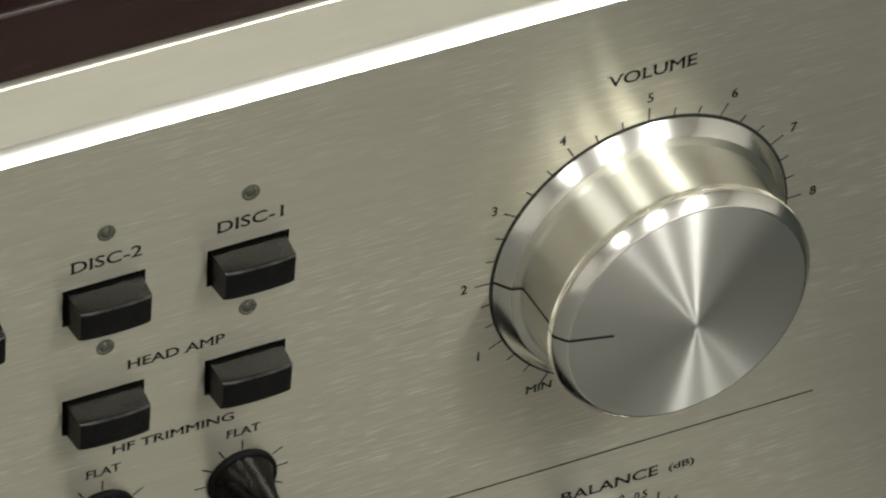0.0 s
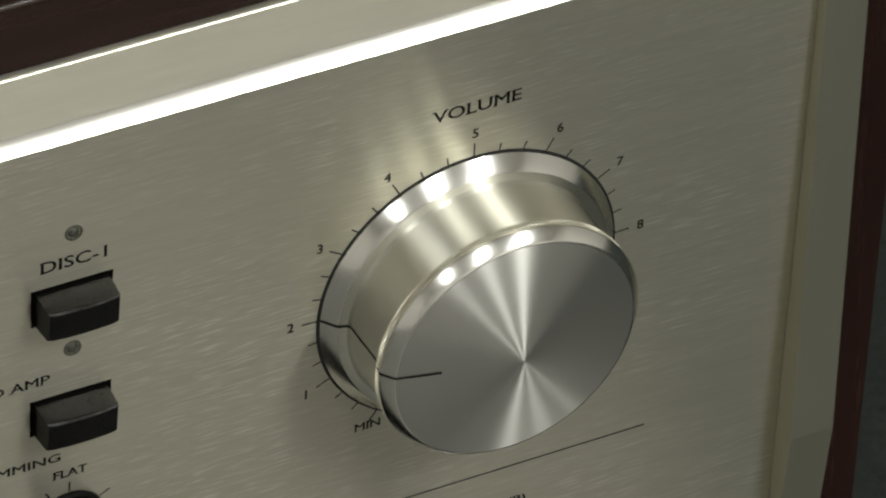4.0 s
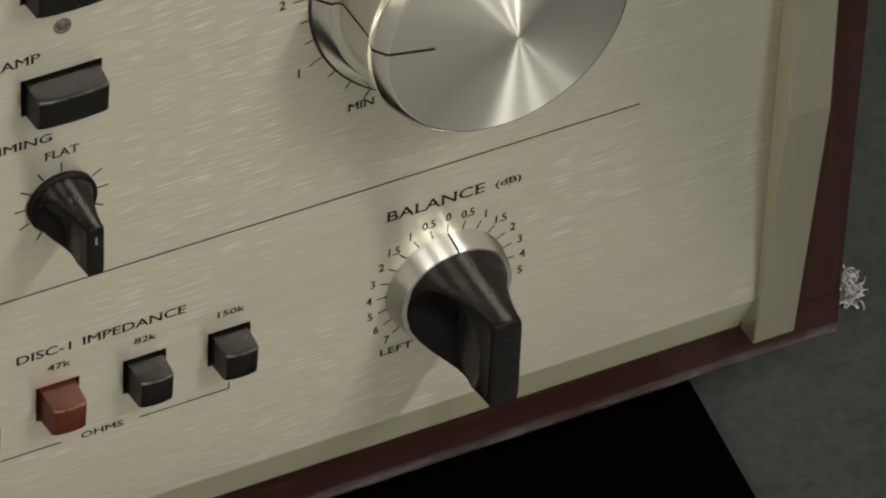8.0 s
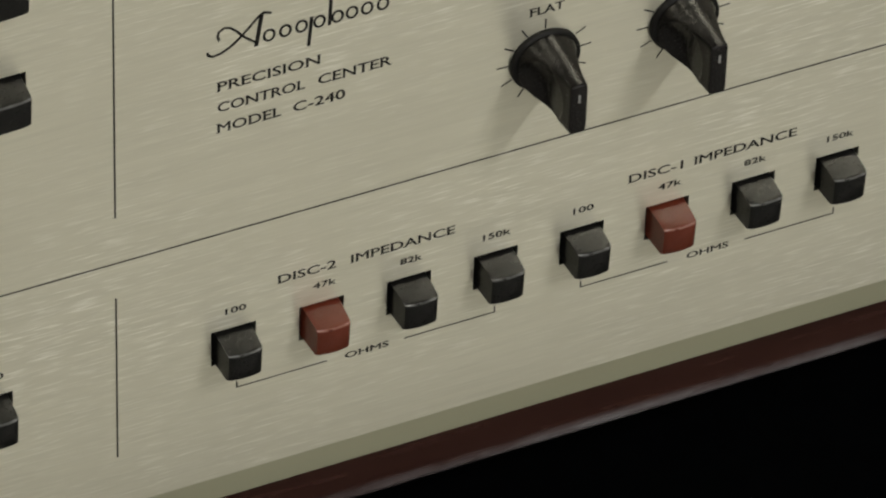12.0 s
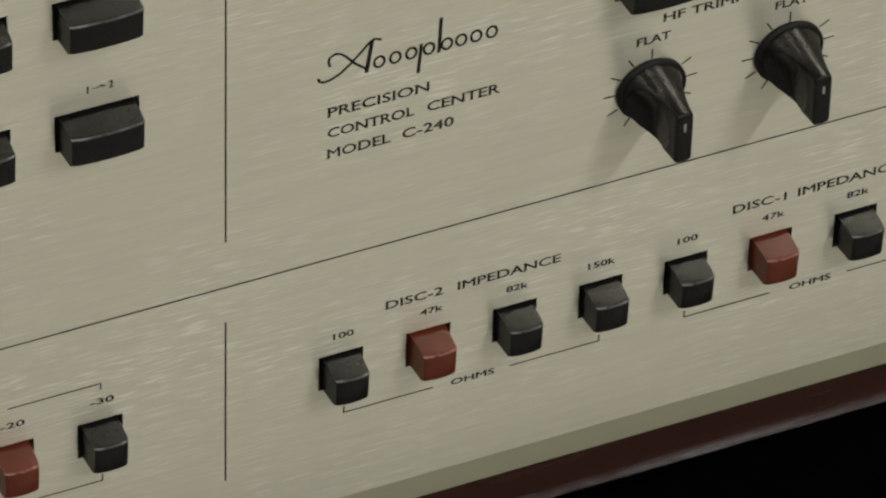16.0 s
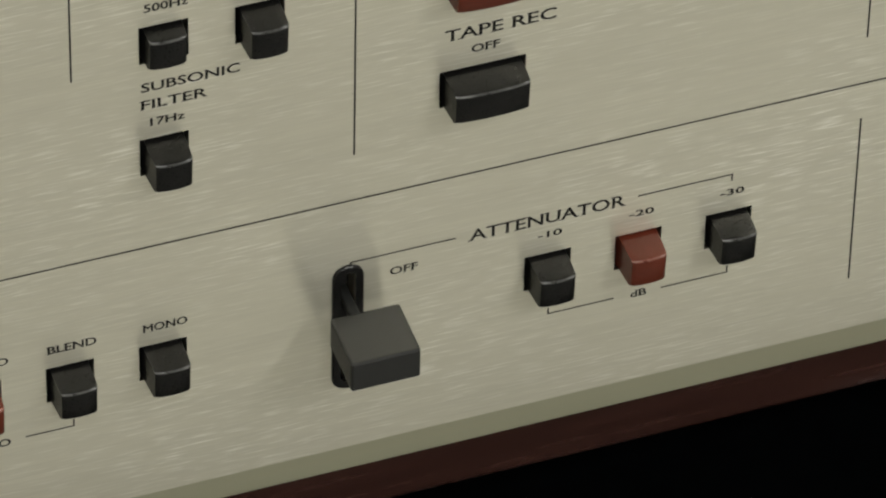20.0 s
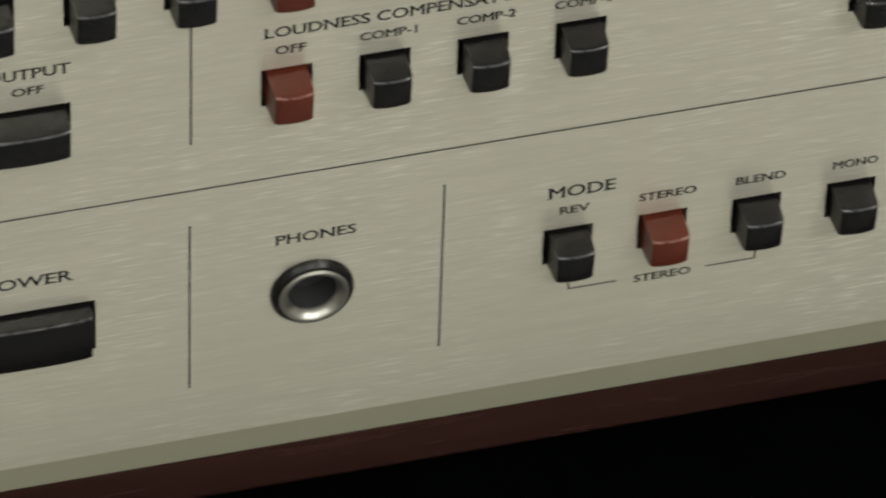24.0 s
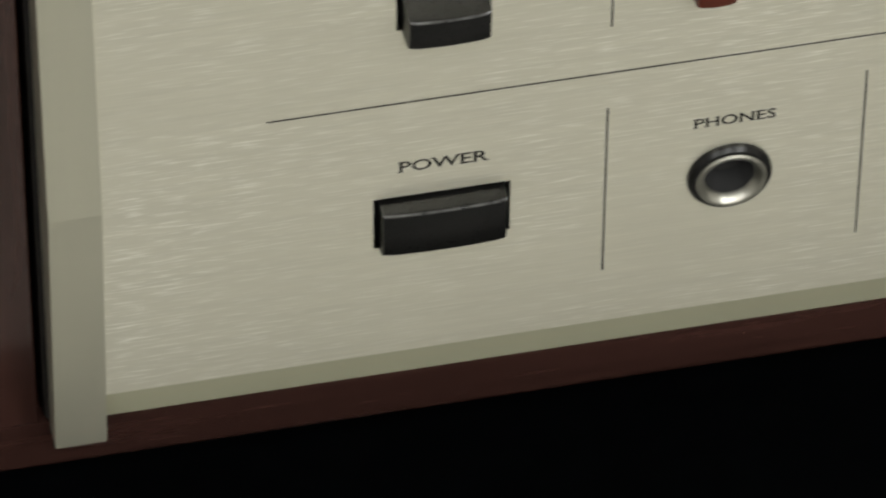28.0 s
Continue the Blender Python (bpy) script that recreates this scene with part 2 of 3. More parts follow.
M_STEEL = turned("nickel_steel", (0.27, 0.265, 0.235), 0.38, 0.2, 2500)
M_LENS = plastic("smoked_lens", (0.055, 0.056, 0.045), 0.3)
M_BEZEL = plastic("dull_grey_bezel", (0.075, 0.074, 0.058), 0.5)
M_WHITE = plastic("white_mark", (0.12, 0.12, 0.115), 0.5)


def wood(name, fine, broad):
    m, n, l, b = mat(name, (0.05, 0.014, 0.009), 0.3)
    f = noise_on(n, l, 1.0, 8, fine, 0.65)
    g = noise_on(n, l, 1.0, 4, broad)
    mx = n.new("ShaderNodeMath")
    mx.operation = "MULTIPLY"
    l.new(f, mx.inputs[0])
    l.new(g, mx.inputs[1])
    l.new(ramp(n, l, mx.outputs[0], (0.0128, 0.0059, 0.0047), (0.031, 0.0132, 0.0104), 0.12, 0.42), b.inputs["Base Color"])
    l.new(ramp(n, l, f, grey(0.19), grey(0.31)), b.inputs["Roughness"])
    b.inputs["Coat Weight"].default_value, b.inputs["Coat Roughness"].default_value = 0.5, 0.1
    b.inputs["Specular IOR Level"].default_value = 0.22
    bump(n, l, b, f, 0.1, 0.00003)
    # pale lower right edge: chipped wear together with that edge's glint, painted in
    tc = n.new("ShaderNodeTexCoord")
    sp = n.new("ShaderNodeSeparateXYZ")
    l.new(tc.outputs["Object"], sp.inputs[0])
    low = n.new("ShaderNodeMapRange")
    low.inputs["From Min"].default_value, low.inputs["From Max"].default_value = -0.0600, -0.0616
    l.new(sp.outputs[2], low.inputs["Value"])
    side = n.new("ShaderNodeMapRange")
    side.inputs["From Min"].default_value, side.inputs["From Max"].default_value = 0.22, 0.30
    l.new(sp.outputs[0], side.inputs["Value"])
    chip_glint = ramp(n, l, noise_on(n, l, 1.0, 6, (90, 300, 260), 0.7), grey(0), grey(1), 0.30, 0.66)
    m1 = n.new("ShaderNodeMath")
    m1.operation = "MULTIPLY"
    l.new(low.outputs[0], m1.inputs[0])
    l.new(side.outputs[0], m1.inputs[1])
    m2 = n.new("ShaderNodeMath")
    m2.operation = "MULTIPLY"
    l.new(m1.outputs[0], m2.inputs[0])
    l.new(chip_glint, m2.inputs[1])
    mixc = n.new("ShaderNodeMix")
    mixc.data_type = "RGBA"
    old = b.inputs["Base Color"].links[0].from_socket
    l.new(m2.outputs[0], mixc.inputs["Factor"])
    l.new(old, mixc.inputs["A"])
    mixc.inputs["B"].default_value = (0.1, 0.094, 0.1, 1)
    l.new(mixc.outputs["Result"], b.inputs["Base Color"])
    return m


M_WOOD = wood("dark_lacquered_wood", (25, 420, 420), (4, 60, 60))
M_WOOD_UPRIGHT = wood("dark_lacquered_wood_upright", (420, 420, 25), (60, 60, 4))


def cloth(name, a, b_, scale, depth, rough=0.95):
    m, n, l, b = mat(name, a, rough)
    f = noise_on(n, l, scale, 6)
    g = noise_on(n, l, scale / 14, 4)
    mx = n.new("ShaderNodeMath")
    mx.operation = "MULTIPLY"
    l.new(f, mx.inputs[0])
    l.new(g, mx.inputs[1])
    l.new(ramp(n, l, mx.outputs[0], a, b_, 0.12, 0.45), b.inputs["Base Color"])
    bump(n, l, b, f, 0.6, depth)
    return m


M_FLOOR = cloth("grey_green_carpet", (0.011, 0.015, 0.013), (0.035, 0.042, 0.037), 520, 0.0006)
M_BOARD = plastic("black_felt", (0.0006, 0.0007, 0.0008), 0.9, 300, 0.0002)
M_BOARD.node_tree.nodes["Principled BSDF"].inputs["Specular IOR Level"].default_value = 0.0
M_RUG = cloth("beige_loop_pile", (0.2, 0.208, 0.178), (0.68, 0.68, 0.59), 420, 0.003)
_n, _l = M_RUG.node_tree.nodes, M_RUG.node_tree.links
_b = _n["Principled BSDF"]
_g = _n.new("ShaderNodeNewGeometry")
_m = _n.new("ShaderNodeMix")
_m.data_type, _m.blend_type = "RGBA", "MULTIPLY"
_m.inputs["Factor"].default_value = 1.0
_l.new(_b.inputs["Base Color"].links[0].from_socket, _m.inputs["A"])
_l.new(ramp(_n, _l, _g.outputs["Random Per Island"], grey(0.6), grey(1.0), 0.0, 1.0), _m.inputs["B"])
_l.new(_m.outputs["Result"], _b.inputs["Base Color"])
# dark tone stands in for shade in the gaps between the loops
M_BACKING = cloth("shaded_rug_backing", (0.07, 0.072, 0.06), (0.2, 0.2, 0.17), 300, 0.001)
M_BIND = cloth("blue_grey_binding", (0.19, 0.21, 0.245), (0.36, 0.39, 0.44), 700, 0.0008)
M_FLUFF = cloth("white_yarn", (0.25, 0.25, 0.245), (0.45, 0.45, 0.44), 900, 0.001)
M_PALE = cloth("pale_floor", (0.125, 0.122, 0.108), (0.165, 0.162, 0.145), 60, 0.0003, 0.6)
M_WALL = cloth("plain_wall", (0.62, 0.60, 0.56), (0.75, 0.73, 0.69), 40, 0.001, 0.9)


# ---- helpers ----
def mesh(bm, name, material, smooth=False):
    bmesh.ops.recalc_face_normals(bm, faces=bm.faces)
    if smooth:
        for f in bm.faces:
            f.smooth = True
        for e in bm.edges:
            if len(e.link_faces) == 2 and e.calc_face_angle(0) > 0.5:
                e.smooth = False
    me = bpy.data.meshes.new(name)
    bm.to_mesh(me)
    bm.free()
    me.materials.append(material)
    return me


def part(name, bm, material, parent, label="", at=None, smooth=False):
    ob = new(name, mesh(bm, name, material, smooth))
    ob.parent = parent
    if at is not None:
        ob.location = at
    if label:
        tagged(ob, label=label)
    return ob


def share(name, me, parent, at, label=""):
    ob = new(name, me)
    ob.parent, ob.location = parent, at
    if label:
        tagged(ob, label=label)
    return ob


def box(x0, x1, y0, y1, z0, z1, bevel=0.0, seg=2, bm=None):
    """A box in millimetres, given in metres of mesh."""
    bm = bm or bmesh.new()
    g = bmesh.ops.create_cube(bm, size=1.0)
    for v in g["verts"]:
        v.co = ((x0 if v.co.x < 0 else x1) / 1000, (y0 if v.co.y < 0 else y1) / 1000, (z0 if v.co.z < 0 else z1) / 1000)
    if bevel:
        es = list({e for v in g["verts"] for e in v.link_edges})
        bmesh.ops.bevel(bm, geom=es, offset=bevel / 1000, segments=seg, affect="EDGES", profile=0.5)
    return bm


def lathe(profile, n=96, bm=None, teeth=None):
    """A turned body about the y axis from (radius, y) pairs in millimetres."""
    bm = bm or bmesh.new()
    rings = []
    for k, (r, y) in enumerate(profile):
        if r < 1e-6:
            rings.append([bm.verts.new((0, y / 1000, 0))])
            continue
        ring = []
        for i in range(n):
            a = 2 * math.pi * i / n
            q = r - (0.42 if teeth and k in teeth and i % 2 else 0)
            ring.append(bm.verts.new((q * math.cos(a) / 1000, y / 1000, q * math.sin(a) / 1000)))
        rings.append(ring)
    for a, b in zip(rings, rings[1:]):
        if len(a) == 1 and len(b) == 1:
            continue
        for i in range(n):
            j = (i + 1) % n
            if len(a) == 1:
                bm.faces.new((a[0], b[j], b[i]))
            elif len(b) == 1:
                bm.faces.new((a[i], a[j], b[0]))
            else:
                bm.faces.new((a[i], a[j], b[j], b[i]))
    return bm


def extrude_profile(points, x0, x1, bm=None):
    """A bar along x from a closed (y, z) outline in millimetres."""
    bm = bm or bmesh.new()
    rows = [[bm.verts.new((x / 1000, y / 1000, z / 1000)) for y, z in points] for x in (x0, x1)]
    n = len(points)
    for i in range(n):
        j = (i + 1) % n
        bm.faces.new((rows[0][i], rows[0][j], rows[1][j], rows[1][i]))
    bm.faces.new(rows[0])
    bm.faces.new(rows[1][::-1])
    return bm


# ---- the room ----
FLOOR, BOARD = -80.0, -74.0
# floor in front, ceiling and walls are unseen, added to enclose and reflect light
room = {"floor": (-3000, 3500, -3500, 3000, FLOOR - 60, FLOOR - 4), "ceiling": (-3000, 3500, -3500, 3000, 2300, 2400)}
for nm, dims in room.items():
    ob = new(nm, mesh(box(*dims), nm, M_PALE if nm == "floor" else M_WALL))
    tagged(ob, label="plain grey floor" if nm == "floor" else "plain pale ceiling", category=nm, kind="structure")
for nm, dims in {"wall_north": (-3000, 3500, 3000, 3100, FLOOR, 2300), "wall_south": (-3000, 3500, -3600, -3500, FLOOR, 2300),
                 "wall_west": (-3100, -3000, -3500, 3000, FLOOR, 2300), "wall_east": (3500, 3600, -3500, 3000, FLOOR, 2300)}.items():
    tagged(new(nm, mesh(box(*dims), nm, M_WALL)), label="plain pale painted wall", category="wall", kind="structure")

# front right piece lies out of view, sized to darken the plate's reflections
carpet = new("carpet", mesh(box(437, 1900, -1300, -27.2, FLOOR - 4, FLOOR, bm=box(-1600, 1900, -27, 2400, FLOOR - 4, FLOOR)), "carpet", M_FLOOR))
tagged(carpet, label="grey-green short-pile carpet", category="carpet", kind="structure")

def skewed(bm):
    """The board's right end is skewed to fit its outline in the camera's view."""
    for v in bm.verts:
        if v.co.x > 0.3:
            v.co.x -= 0.0046 * (0.0175 - v.co.y) / 0.0435
    return bm


board = new("black_board", mesh(skewed(box(-420, 409.9, -26, 17.5, FLOOR, BOARD, 0.6, 2)), "black_board", M_BOARD))
tagged(board, label="flat black board lying on the carpet under the amplifier", category="board")
back_board = new("plinth", mesh(box(-20, 408, 19, 380, FLOOR, BOARD), "plinth", M_BOARD))
tagged(back_board, label="low black plinth under the wooden case", category="plinth")


# ---- rug: loop pile beside and behind the case ----
def pile(x0, x1, y0, y1, top, step_x, step_y):
    """Yarn loops lying in uneven rows along x."""
    bm = bmesh.new()
    rnd = random.Random(4)
    y, row = y0, 0
    while y < y1:
        x = x0 + (row % 2) * step_x * 0.5
        while x < x1:
            ln, w, h = step_x * rnd.uniform(0.42, 0.62), step_y * rnd.uniform(0.5, 0.72), rnd.uniform(0.3, 1.1)
            cx, cy, turn = x, y + rnd.uniform(-0.4, 0.4), rnd.uniform(-0.4, 0.4)
            co, si = math.cos(turn), math.sin(turn)
            rings = []
            for q, zz in ((1.0, -0.4), (0.97, h * 0.45), (0.62, h * 0.9)):
                ring = []
                for k in range(8):
                    a = k * math.pi / 4
                    u, v = ln * q * math.cos(a), w * q * math.sin(a)
                    ring.append(bm.verts.new(((cx + u * co - v * si) / 1000, (cy + u * si + v * co) / 1000, (top + zz) / 1000)))
                rings.append(ring)
            tip = bm.verts.new((cx / 1000, cy / 1000, (top + h) / 1000))
            for a, b in zip(rings, rings[1:]):
                for k in range(8):
                    bm.faces.new((a[k], a[(k + 1) % 8], b[(k + 1) % 8], b[k]))
            for k in range(8):
                bm.faces.new((rings[-1][k], rings[-1][(k + 1) % 8], tip))
            x += ln * 1.75
        y += step_y * rnd.uniform(0.85, 1.1)
        row += 1
    return bm


rug = tagged(new("rug"), label="beige grey loop-pile rug with a pale bound edge", category="rug")
part("backing", box(-420, -36, 19.5, 700, FLOOR, BOARD - 0.3, 0.8), M_BACKING, rug)
part("edge_binding", box(-420, -36, 17.9, 20.2, FLOOR, BOARD + 0.6, 0.7, 3), M_BIND, rug, "pale blue-grey woven edge binding")
tagged(part("woven_top", pile(-82, -35, 21.0, 200, BOARD, 2.0, 1.3), M_RUG, rug, smooth=True), kind="stuff")


def tuft(seed):
    bm = bmesh.new()
    rnd = random.Random(seed)
    for _ in range(130):
        a, el, r0 = rnd.uniform(0, 6.28), rnd.uniform(0.1, 1.5), rnd.uniform(0.14, 0.26)
        p = Vector((rnd.gauss(0, 0.9), rnd.gauss(0, 1.3), abs(rnd.gauss(0, 1.6))))
        d = Vector((math.cos(a) * math.cos(el), math.sin(a) * math.cos(el), math.sin(el)))
        prev = None
        for k in range(6):
            side = d.orthogonal().normalized()
            up = d.cross(side)
            rr = r0 * (1 - 0.13 * k)
            ring = [bm.verts.new((p + side * rr * math.cos(q) + up * rr * math.sin(q)) / 1000) for q in (j * 2 * math.pi / 5 for j in range(5))]
            if prev:
                for j in range(5):
                    bm.faces.new((prev[j], prev[(j + 1) % 5], ring[(j + 1) % 5], ring[j]))
            prev = ring
            d = (d + Vector((rnd.uniform(-.6, .6), rnd.uniform(-.6, .6), rnd.uniform(-.7, .4)))).normalized()
            p = p + d * 0.42
        bm.faces.new(prev)
    return bm


fluff = new("yarn_tuft", mesh(tuft(7), "yarn_tuft", M_FLUFF, True))
fluff.location = (0.4422, 0.0265, FLOOR / 1000)
tagged(fluff, label="frayed white yarn tuft on the carpet beside the case", category="yarn")

# ---- the preamplifier: one thing, all else are its parts ----
amp = tagged(new("preamplifier"), label="champagne-gold stereo preamplifier in a dark wooden case", category="amplifier")
X0, X1, Z0, Z1 = -21.5, 410.2, -45.1, 80.3
SW, SH, WW = 6.4, 6.1, 11.5

# right edge and top of each opening, in millimetres; the caps that are red, and those pushed in
SMALL = [(x, -17.65) for x in (93.7, 106.0, 118.3, 130.7, 182.8, 195.3, 207.8, 242.1, 254.7, 267.3, 279.9, 292.5, 305.1, 317.9, 330.5)]
SMALL += [(x, 18.8) for x in (57.1, 69.3, 81.6, 93.9, 131.3)]
SMALL += [(x, 37.75) for x in (8.25, 20.6, 32.9, 45.1, 57.1, 69.3, 81.6, 94.2, 106.6, 131.4, 143.8)]
SMALL += [(x, 56.7) for x in (131.4, 143.8)]
RED = {(106.0, -17.65), (195.3, -17.65), (254.7, -17.65), (305.1, -17.65), (57.1, 18.8), (57.1, 37.75)}
PUSHED = {(106.6, 37.75), (131.4, 37.75)}
WIDE = [(27.2, 18.75), (175.7, 18.8), (175.7, 37.7), (193.2, 37.7), (210.6, 37.7), (175.7, 56.6), (193.2, 56.6), (210.6, 56.6),
        (268.1, 57.0), (288.2, 57.0), (308.3, 57.0), (288.25, 38.0), (308.3, 38.0)]
WIDE_RED = {(175.7, 37.7), (175.7, 56.6)}
POWER = (29.95, -16.6, 17.05, 8.8)
HOLES = [(x - SW, x, z - SH, z) for x, z in SMALL] + [(x - WW, x, z - SH, z) for x, z in WIDE]
HOLES.append((53.9, 61.1, -24.8, -17.6))
HOLES.append((151.3, 153.3, -32.2, -12.6))
HOLES.append((POWER[0] - POWER[2], POWER[0], POWER[1] - POWER[3], POWER[1]))


def plate(holes, x0, x1, z0, z1, thick):
    """A plate whose openings go through it."""
    bm = bmesh.new()
    xs = sorted({x0, x1, *(h[0] for h in holes), *(h[1] for h in holes)})
    zs = sorted({z0, z1, *(h[2] for h in holes), *(h[3] for h in holes)})
    vs = {}

    def v(x, z, y):
        key = (x, z, y)
        if key not in vs:
            vs[key] = bm.verts.new((x / 1000, y / 1000, z / 1000))
        return vs[key]

    def solid(i, j):
        if not (0 <= i < len(xs) - 1 and 0 <= j < len(zs) - 1):
            return False
        cx, cz = (xs[i] + xs[i + 1]) / 2, (zs[j] + zs[j + 1]) / 2
        return not any(h[0] < cx < h[1] and h[2] < cz < h[3] for h in holes)

    for i in range(len(xs) - 1):
        for j in range(len(zs) - 1):
            if not solid(i, j):
                continue
            a, b, c, d = xs[i], xs[i + 1], zs[j], zs[j + 1]
            bm.faces.new((v(a, c, 0), v(b, c, 0), v(b, d, 0), v(a, d, 0)))
            for (p, q), nb in ((((a, c), (a, d)), (i - 1, j)), (((b, c), (b, d)), (i + 1, j)), (((a, c), (b, c)), (i, j - 1)), (((a, d), (b, d)), (i, j + 1))):
                if not solid(*nb):
                    bm.faces.new((v(*p, 0), v(*q, 0), v(*q, thick), v(*p, thick)))
    return bm


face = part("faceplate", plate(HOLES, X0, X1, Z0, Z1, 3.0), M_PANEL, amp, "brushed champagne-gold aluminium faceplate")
part("sub_panel", box(X0 + 1, X1 - 1, 3.4, 5.0, Z0 + 1, Z1 - 1), M_VOID, amp, "black inner panel behind the openings")


def rounded(points, back, n=6):
    """A moulding's section: (y, z) corners joined by a smooth bend, closed towards the back."""
    p0, p1, p2 = (Vector(p) for p in points)
    arc = [p0 * (1 - t) ** 2 + p1 * 2 * t * (1 - t) + p2 * t * t for t in (k / n for k in range(n + 1))]
    return [tuple(p) for p in arc] + [(back, p2.y), (back, p0.y)]


part("top_bevel", extrude_profile(rounded(((0, Z1 + 0.02), (0.75, 81.25), (1.9, 82.0)), 6), X0, X1), M_EDGE, amp, "polished bevel along the top edge", smooth=True)
part("top_border", extrude_profile([(1.9, 82.02), (4.2, 89.2), (6, 89.2), (6, 82.02)], X0, X1), M_TRIM, amp, "satin gold sloping upper edge")
part("top_lip", extrude_profile(rounded(((4.2, 89.22), (4.25, 89.6), (6.6, 89.95)), 12), X0, X1), M_TRIM, amp, "thin polished lip", smooth=True)
part("bottom_border", extrude_profile([(0.05, Z0 - 0.02), (4.2, -53.9), (12, -53.9), (12, Z0 - 0.02)], X0, X1), M_TRIM_SHADED, amp, "satin sloping lower edge, shade put into its colour")

PIL = [(-1.1, 90.0), (-4.1, -7.5), (-0.2, -53.8), (3.5, -53.8), (3.5, 90.0)]
for xa, xb in ((-27.55, -21.0), (410.25, 416.9)):
    bm = extrude_profile(PIL, xa, xb)
    es = [e for e in bm.edges if abs(e.verts[0].co.x - e.verts[1].co.x) < 1e-6 and min(v.co.y for v in e.verts) < 0]
    es += [e for e in bm.edges if all(v.co.z < -0.0537 and v.co.y < 0.001 for v in e.verts) and e not in es]
    bmesh.ops.bevel(bm, geom=es, offset=0.00014, segments=2, affect="EDGES")
    part("side_pillar", bm, M_PILLAR, amp, "satin gold side pillar bent at mid height")

# wooden case
WX0, WX1, WZ0, WZ1, WY = -38.4, 427.3, -63.7, 101.0, 4.8
case = new("case")
case.parent = amp


def board_profile(z0, z1, y0, y1, low, high, n=5):
    """A board's section with a rounded lower or upper front edge."""
    pts = [(y1, z0)]
    if low:
        pts += [(y0 + low - low * math.sin(a), z0 + low - low * math.cos(a)) for a in (k * math.pi / 2 / n for k in range(n + 1))]
    else:
        pts.append((y0, z0))
    if high:
        pts += [(y0 + high - high * math.cos(a), z1 - high + high * math.sin(a)) for a in (k * math.pi / 2 / n for k in range(n + 1))]
    else:
        pts.append((y0, z1))
    return pts + [(y1, z1)]


part("bottom_board", extrude_profile(board_profile(WZ0, -54.2, WY, WY + 370, 2.1, 0), WX0, WX1), M_WOOD, case, "dark red-brown lacquered wood, wear and painted glint along its lower edge", smooth=True)
part("top_board", extrude_profile(board_profile(90.1, WZ1, WY, WY + 370, 0, 1.2), WX0, WX1), M_WOOD, case, "dark red-brown lacquered wood", smooth=True)
for xa, xb in ((WX0, -28.9), (418.2, WX1)):
    part("side_board", box(xa, xb, WY, WY + 370, -54.2, 90.1, 0.25, 2), M_WOOD_UPRIGHT, case, "dark red-brown lacquered wood, upright grain")
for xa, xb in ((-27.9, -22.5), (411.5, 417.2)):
    part("inner_strip", box(xa, xb, WY + 0.6, WY + 8, -54.1, 90.0), M_STRIP, case, "strip inside the case opening, shade put into its brown")
part("back_panel", box(-28, 417.3, 360, 366, -54.1, 90.0), M_VOID, case)
foot = mesh(lathe([(0, 0), (9, 0), (8, -10.7), (0, -10.7)], 24), "foot", M_BLACK)
for fx in (10, 380):
    for fy in (30, 340):
        ob = share("foot", foot, amp, (fx / 1000, fy / 1000, WZ0 / 1000))
        ob.rotation_euler = (math.radians(-90) * -1, 0, 0)


# ---- push buttons ----
def cap(w, h, p, bulge=0.3, inset=0.75):
    """A cap with a hollowed top, a tight crest and a bowed front; the crest faces take the worn, painted glint."""
    bm = bmesh.new()
    n = 11
    prof = [(3.3, h / 2 - 0.5, 0.5), (-p + 1.5, h / 2 - 0.72, inset - 0.04), (-p + 0.5, h / 2 - 0.82, inset), (-p + 0.24, h / 2 - 0.86, inset + 0.02), (-p + 0.08, h / 2 - 0.98, inset + 0.06),
            (-p + 0.02, h / 2 - 1.16, inset + 0.1), (-p, h / 2 - 1.5, inset + 0.1),
            (-p + 0.2, -h / 2 + 0.85, inset + 0.12), (-p + 0.32, -h / 2 + 0.6, inset + 0.08), (-p + 0.65, -h / 2 + 0.42, inset), (3.3, -h / 2 + 0.25, 0.3)]
    cols = []
    for i in range(n):
        u = -1 + 2 * i / (n - 1)
        u = math.copysign(abs(u) ** 0.7, u)
        col = []
        for y, z, ins in prof:
            b = bulge * (1 - u ** 2) - 0.3 * max(0, abs(u) - 0.88) * 8 * 0.5 if y < 0.8 else 0
            col.append(bm.verts.new((u * (w / 2 - ins) / 1000, (y - b) / 1000, z / 1000)))
        cols.append(col)
    for a, b in zip(cols, cols[1:]):
        for k in range(len(prof) - 1):
            f = bm.faces.new((a[k], b[k], b[k + 1], a[k + 1]))
            f.material_index = 1 if k in (3, 4) else 0
    bm.faces.new(cols[0])
    bm.faces.new(cols[-1][::-1])
    return bm


CAPS = {}


def button(xr, zt, w, h, p, material, label, name="push_button"):
    key = (w, h, p, material.name)
    if key not in CAPS:
        CAPS[key] = mesh(cap(w, h, p), name, material, True)
        CAPS[key].materials.append(WORN_GLINT[material.name])
    return share(name, CAPS[key], amp, ((xr - w / 2) / 1000, 0, (zt - h / 2) / 1000), label)


for x, z in SMALL:
    red = (x, z) in RED
    button(x, z, SW, SH, 2.2 if (x, z) in PUSHED else 4.3, M_RED if red else M_BLACK,
           "square red-brown push button" if red else ("square black push button, pushed in" if (x, z) in PUSHED else "square black push button"))
for x, z in WIDE:
    red = (x, z) in WIDE_RED
    button(x, z, WW, SH, 4.2, M_RED if red else M_BLACK, "wide red-brown push button" if red else "wide black push button")
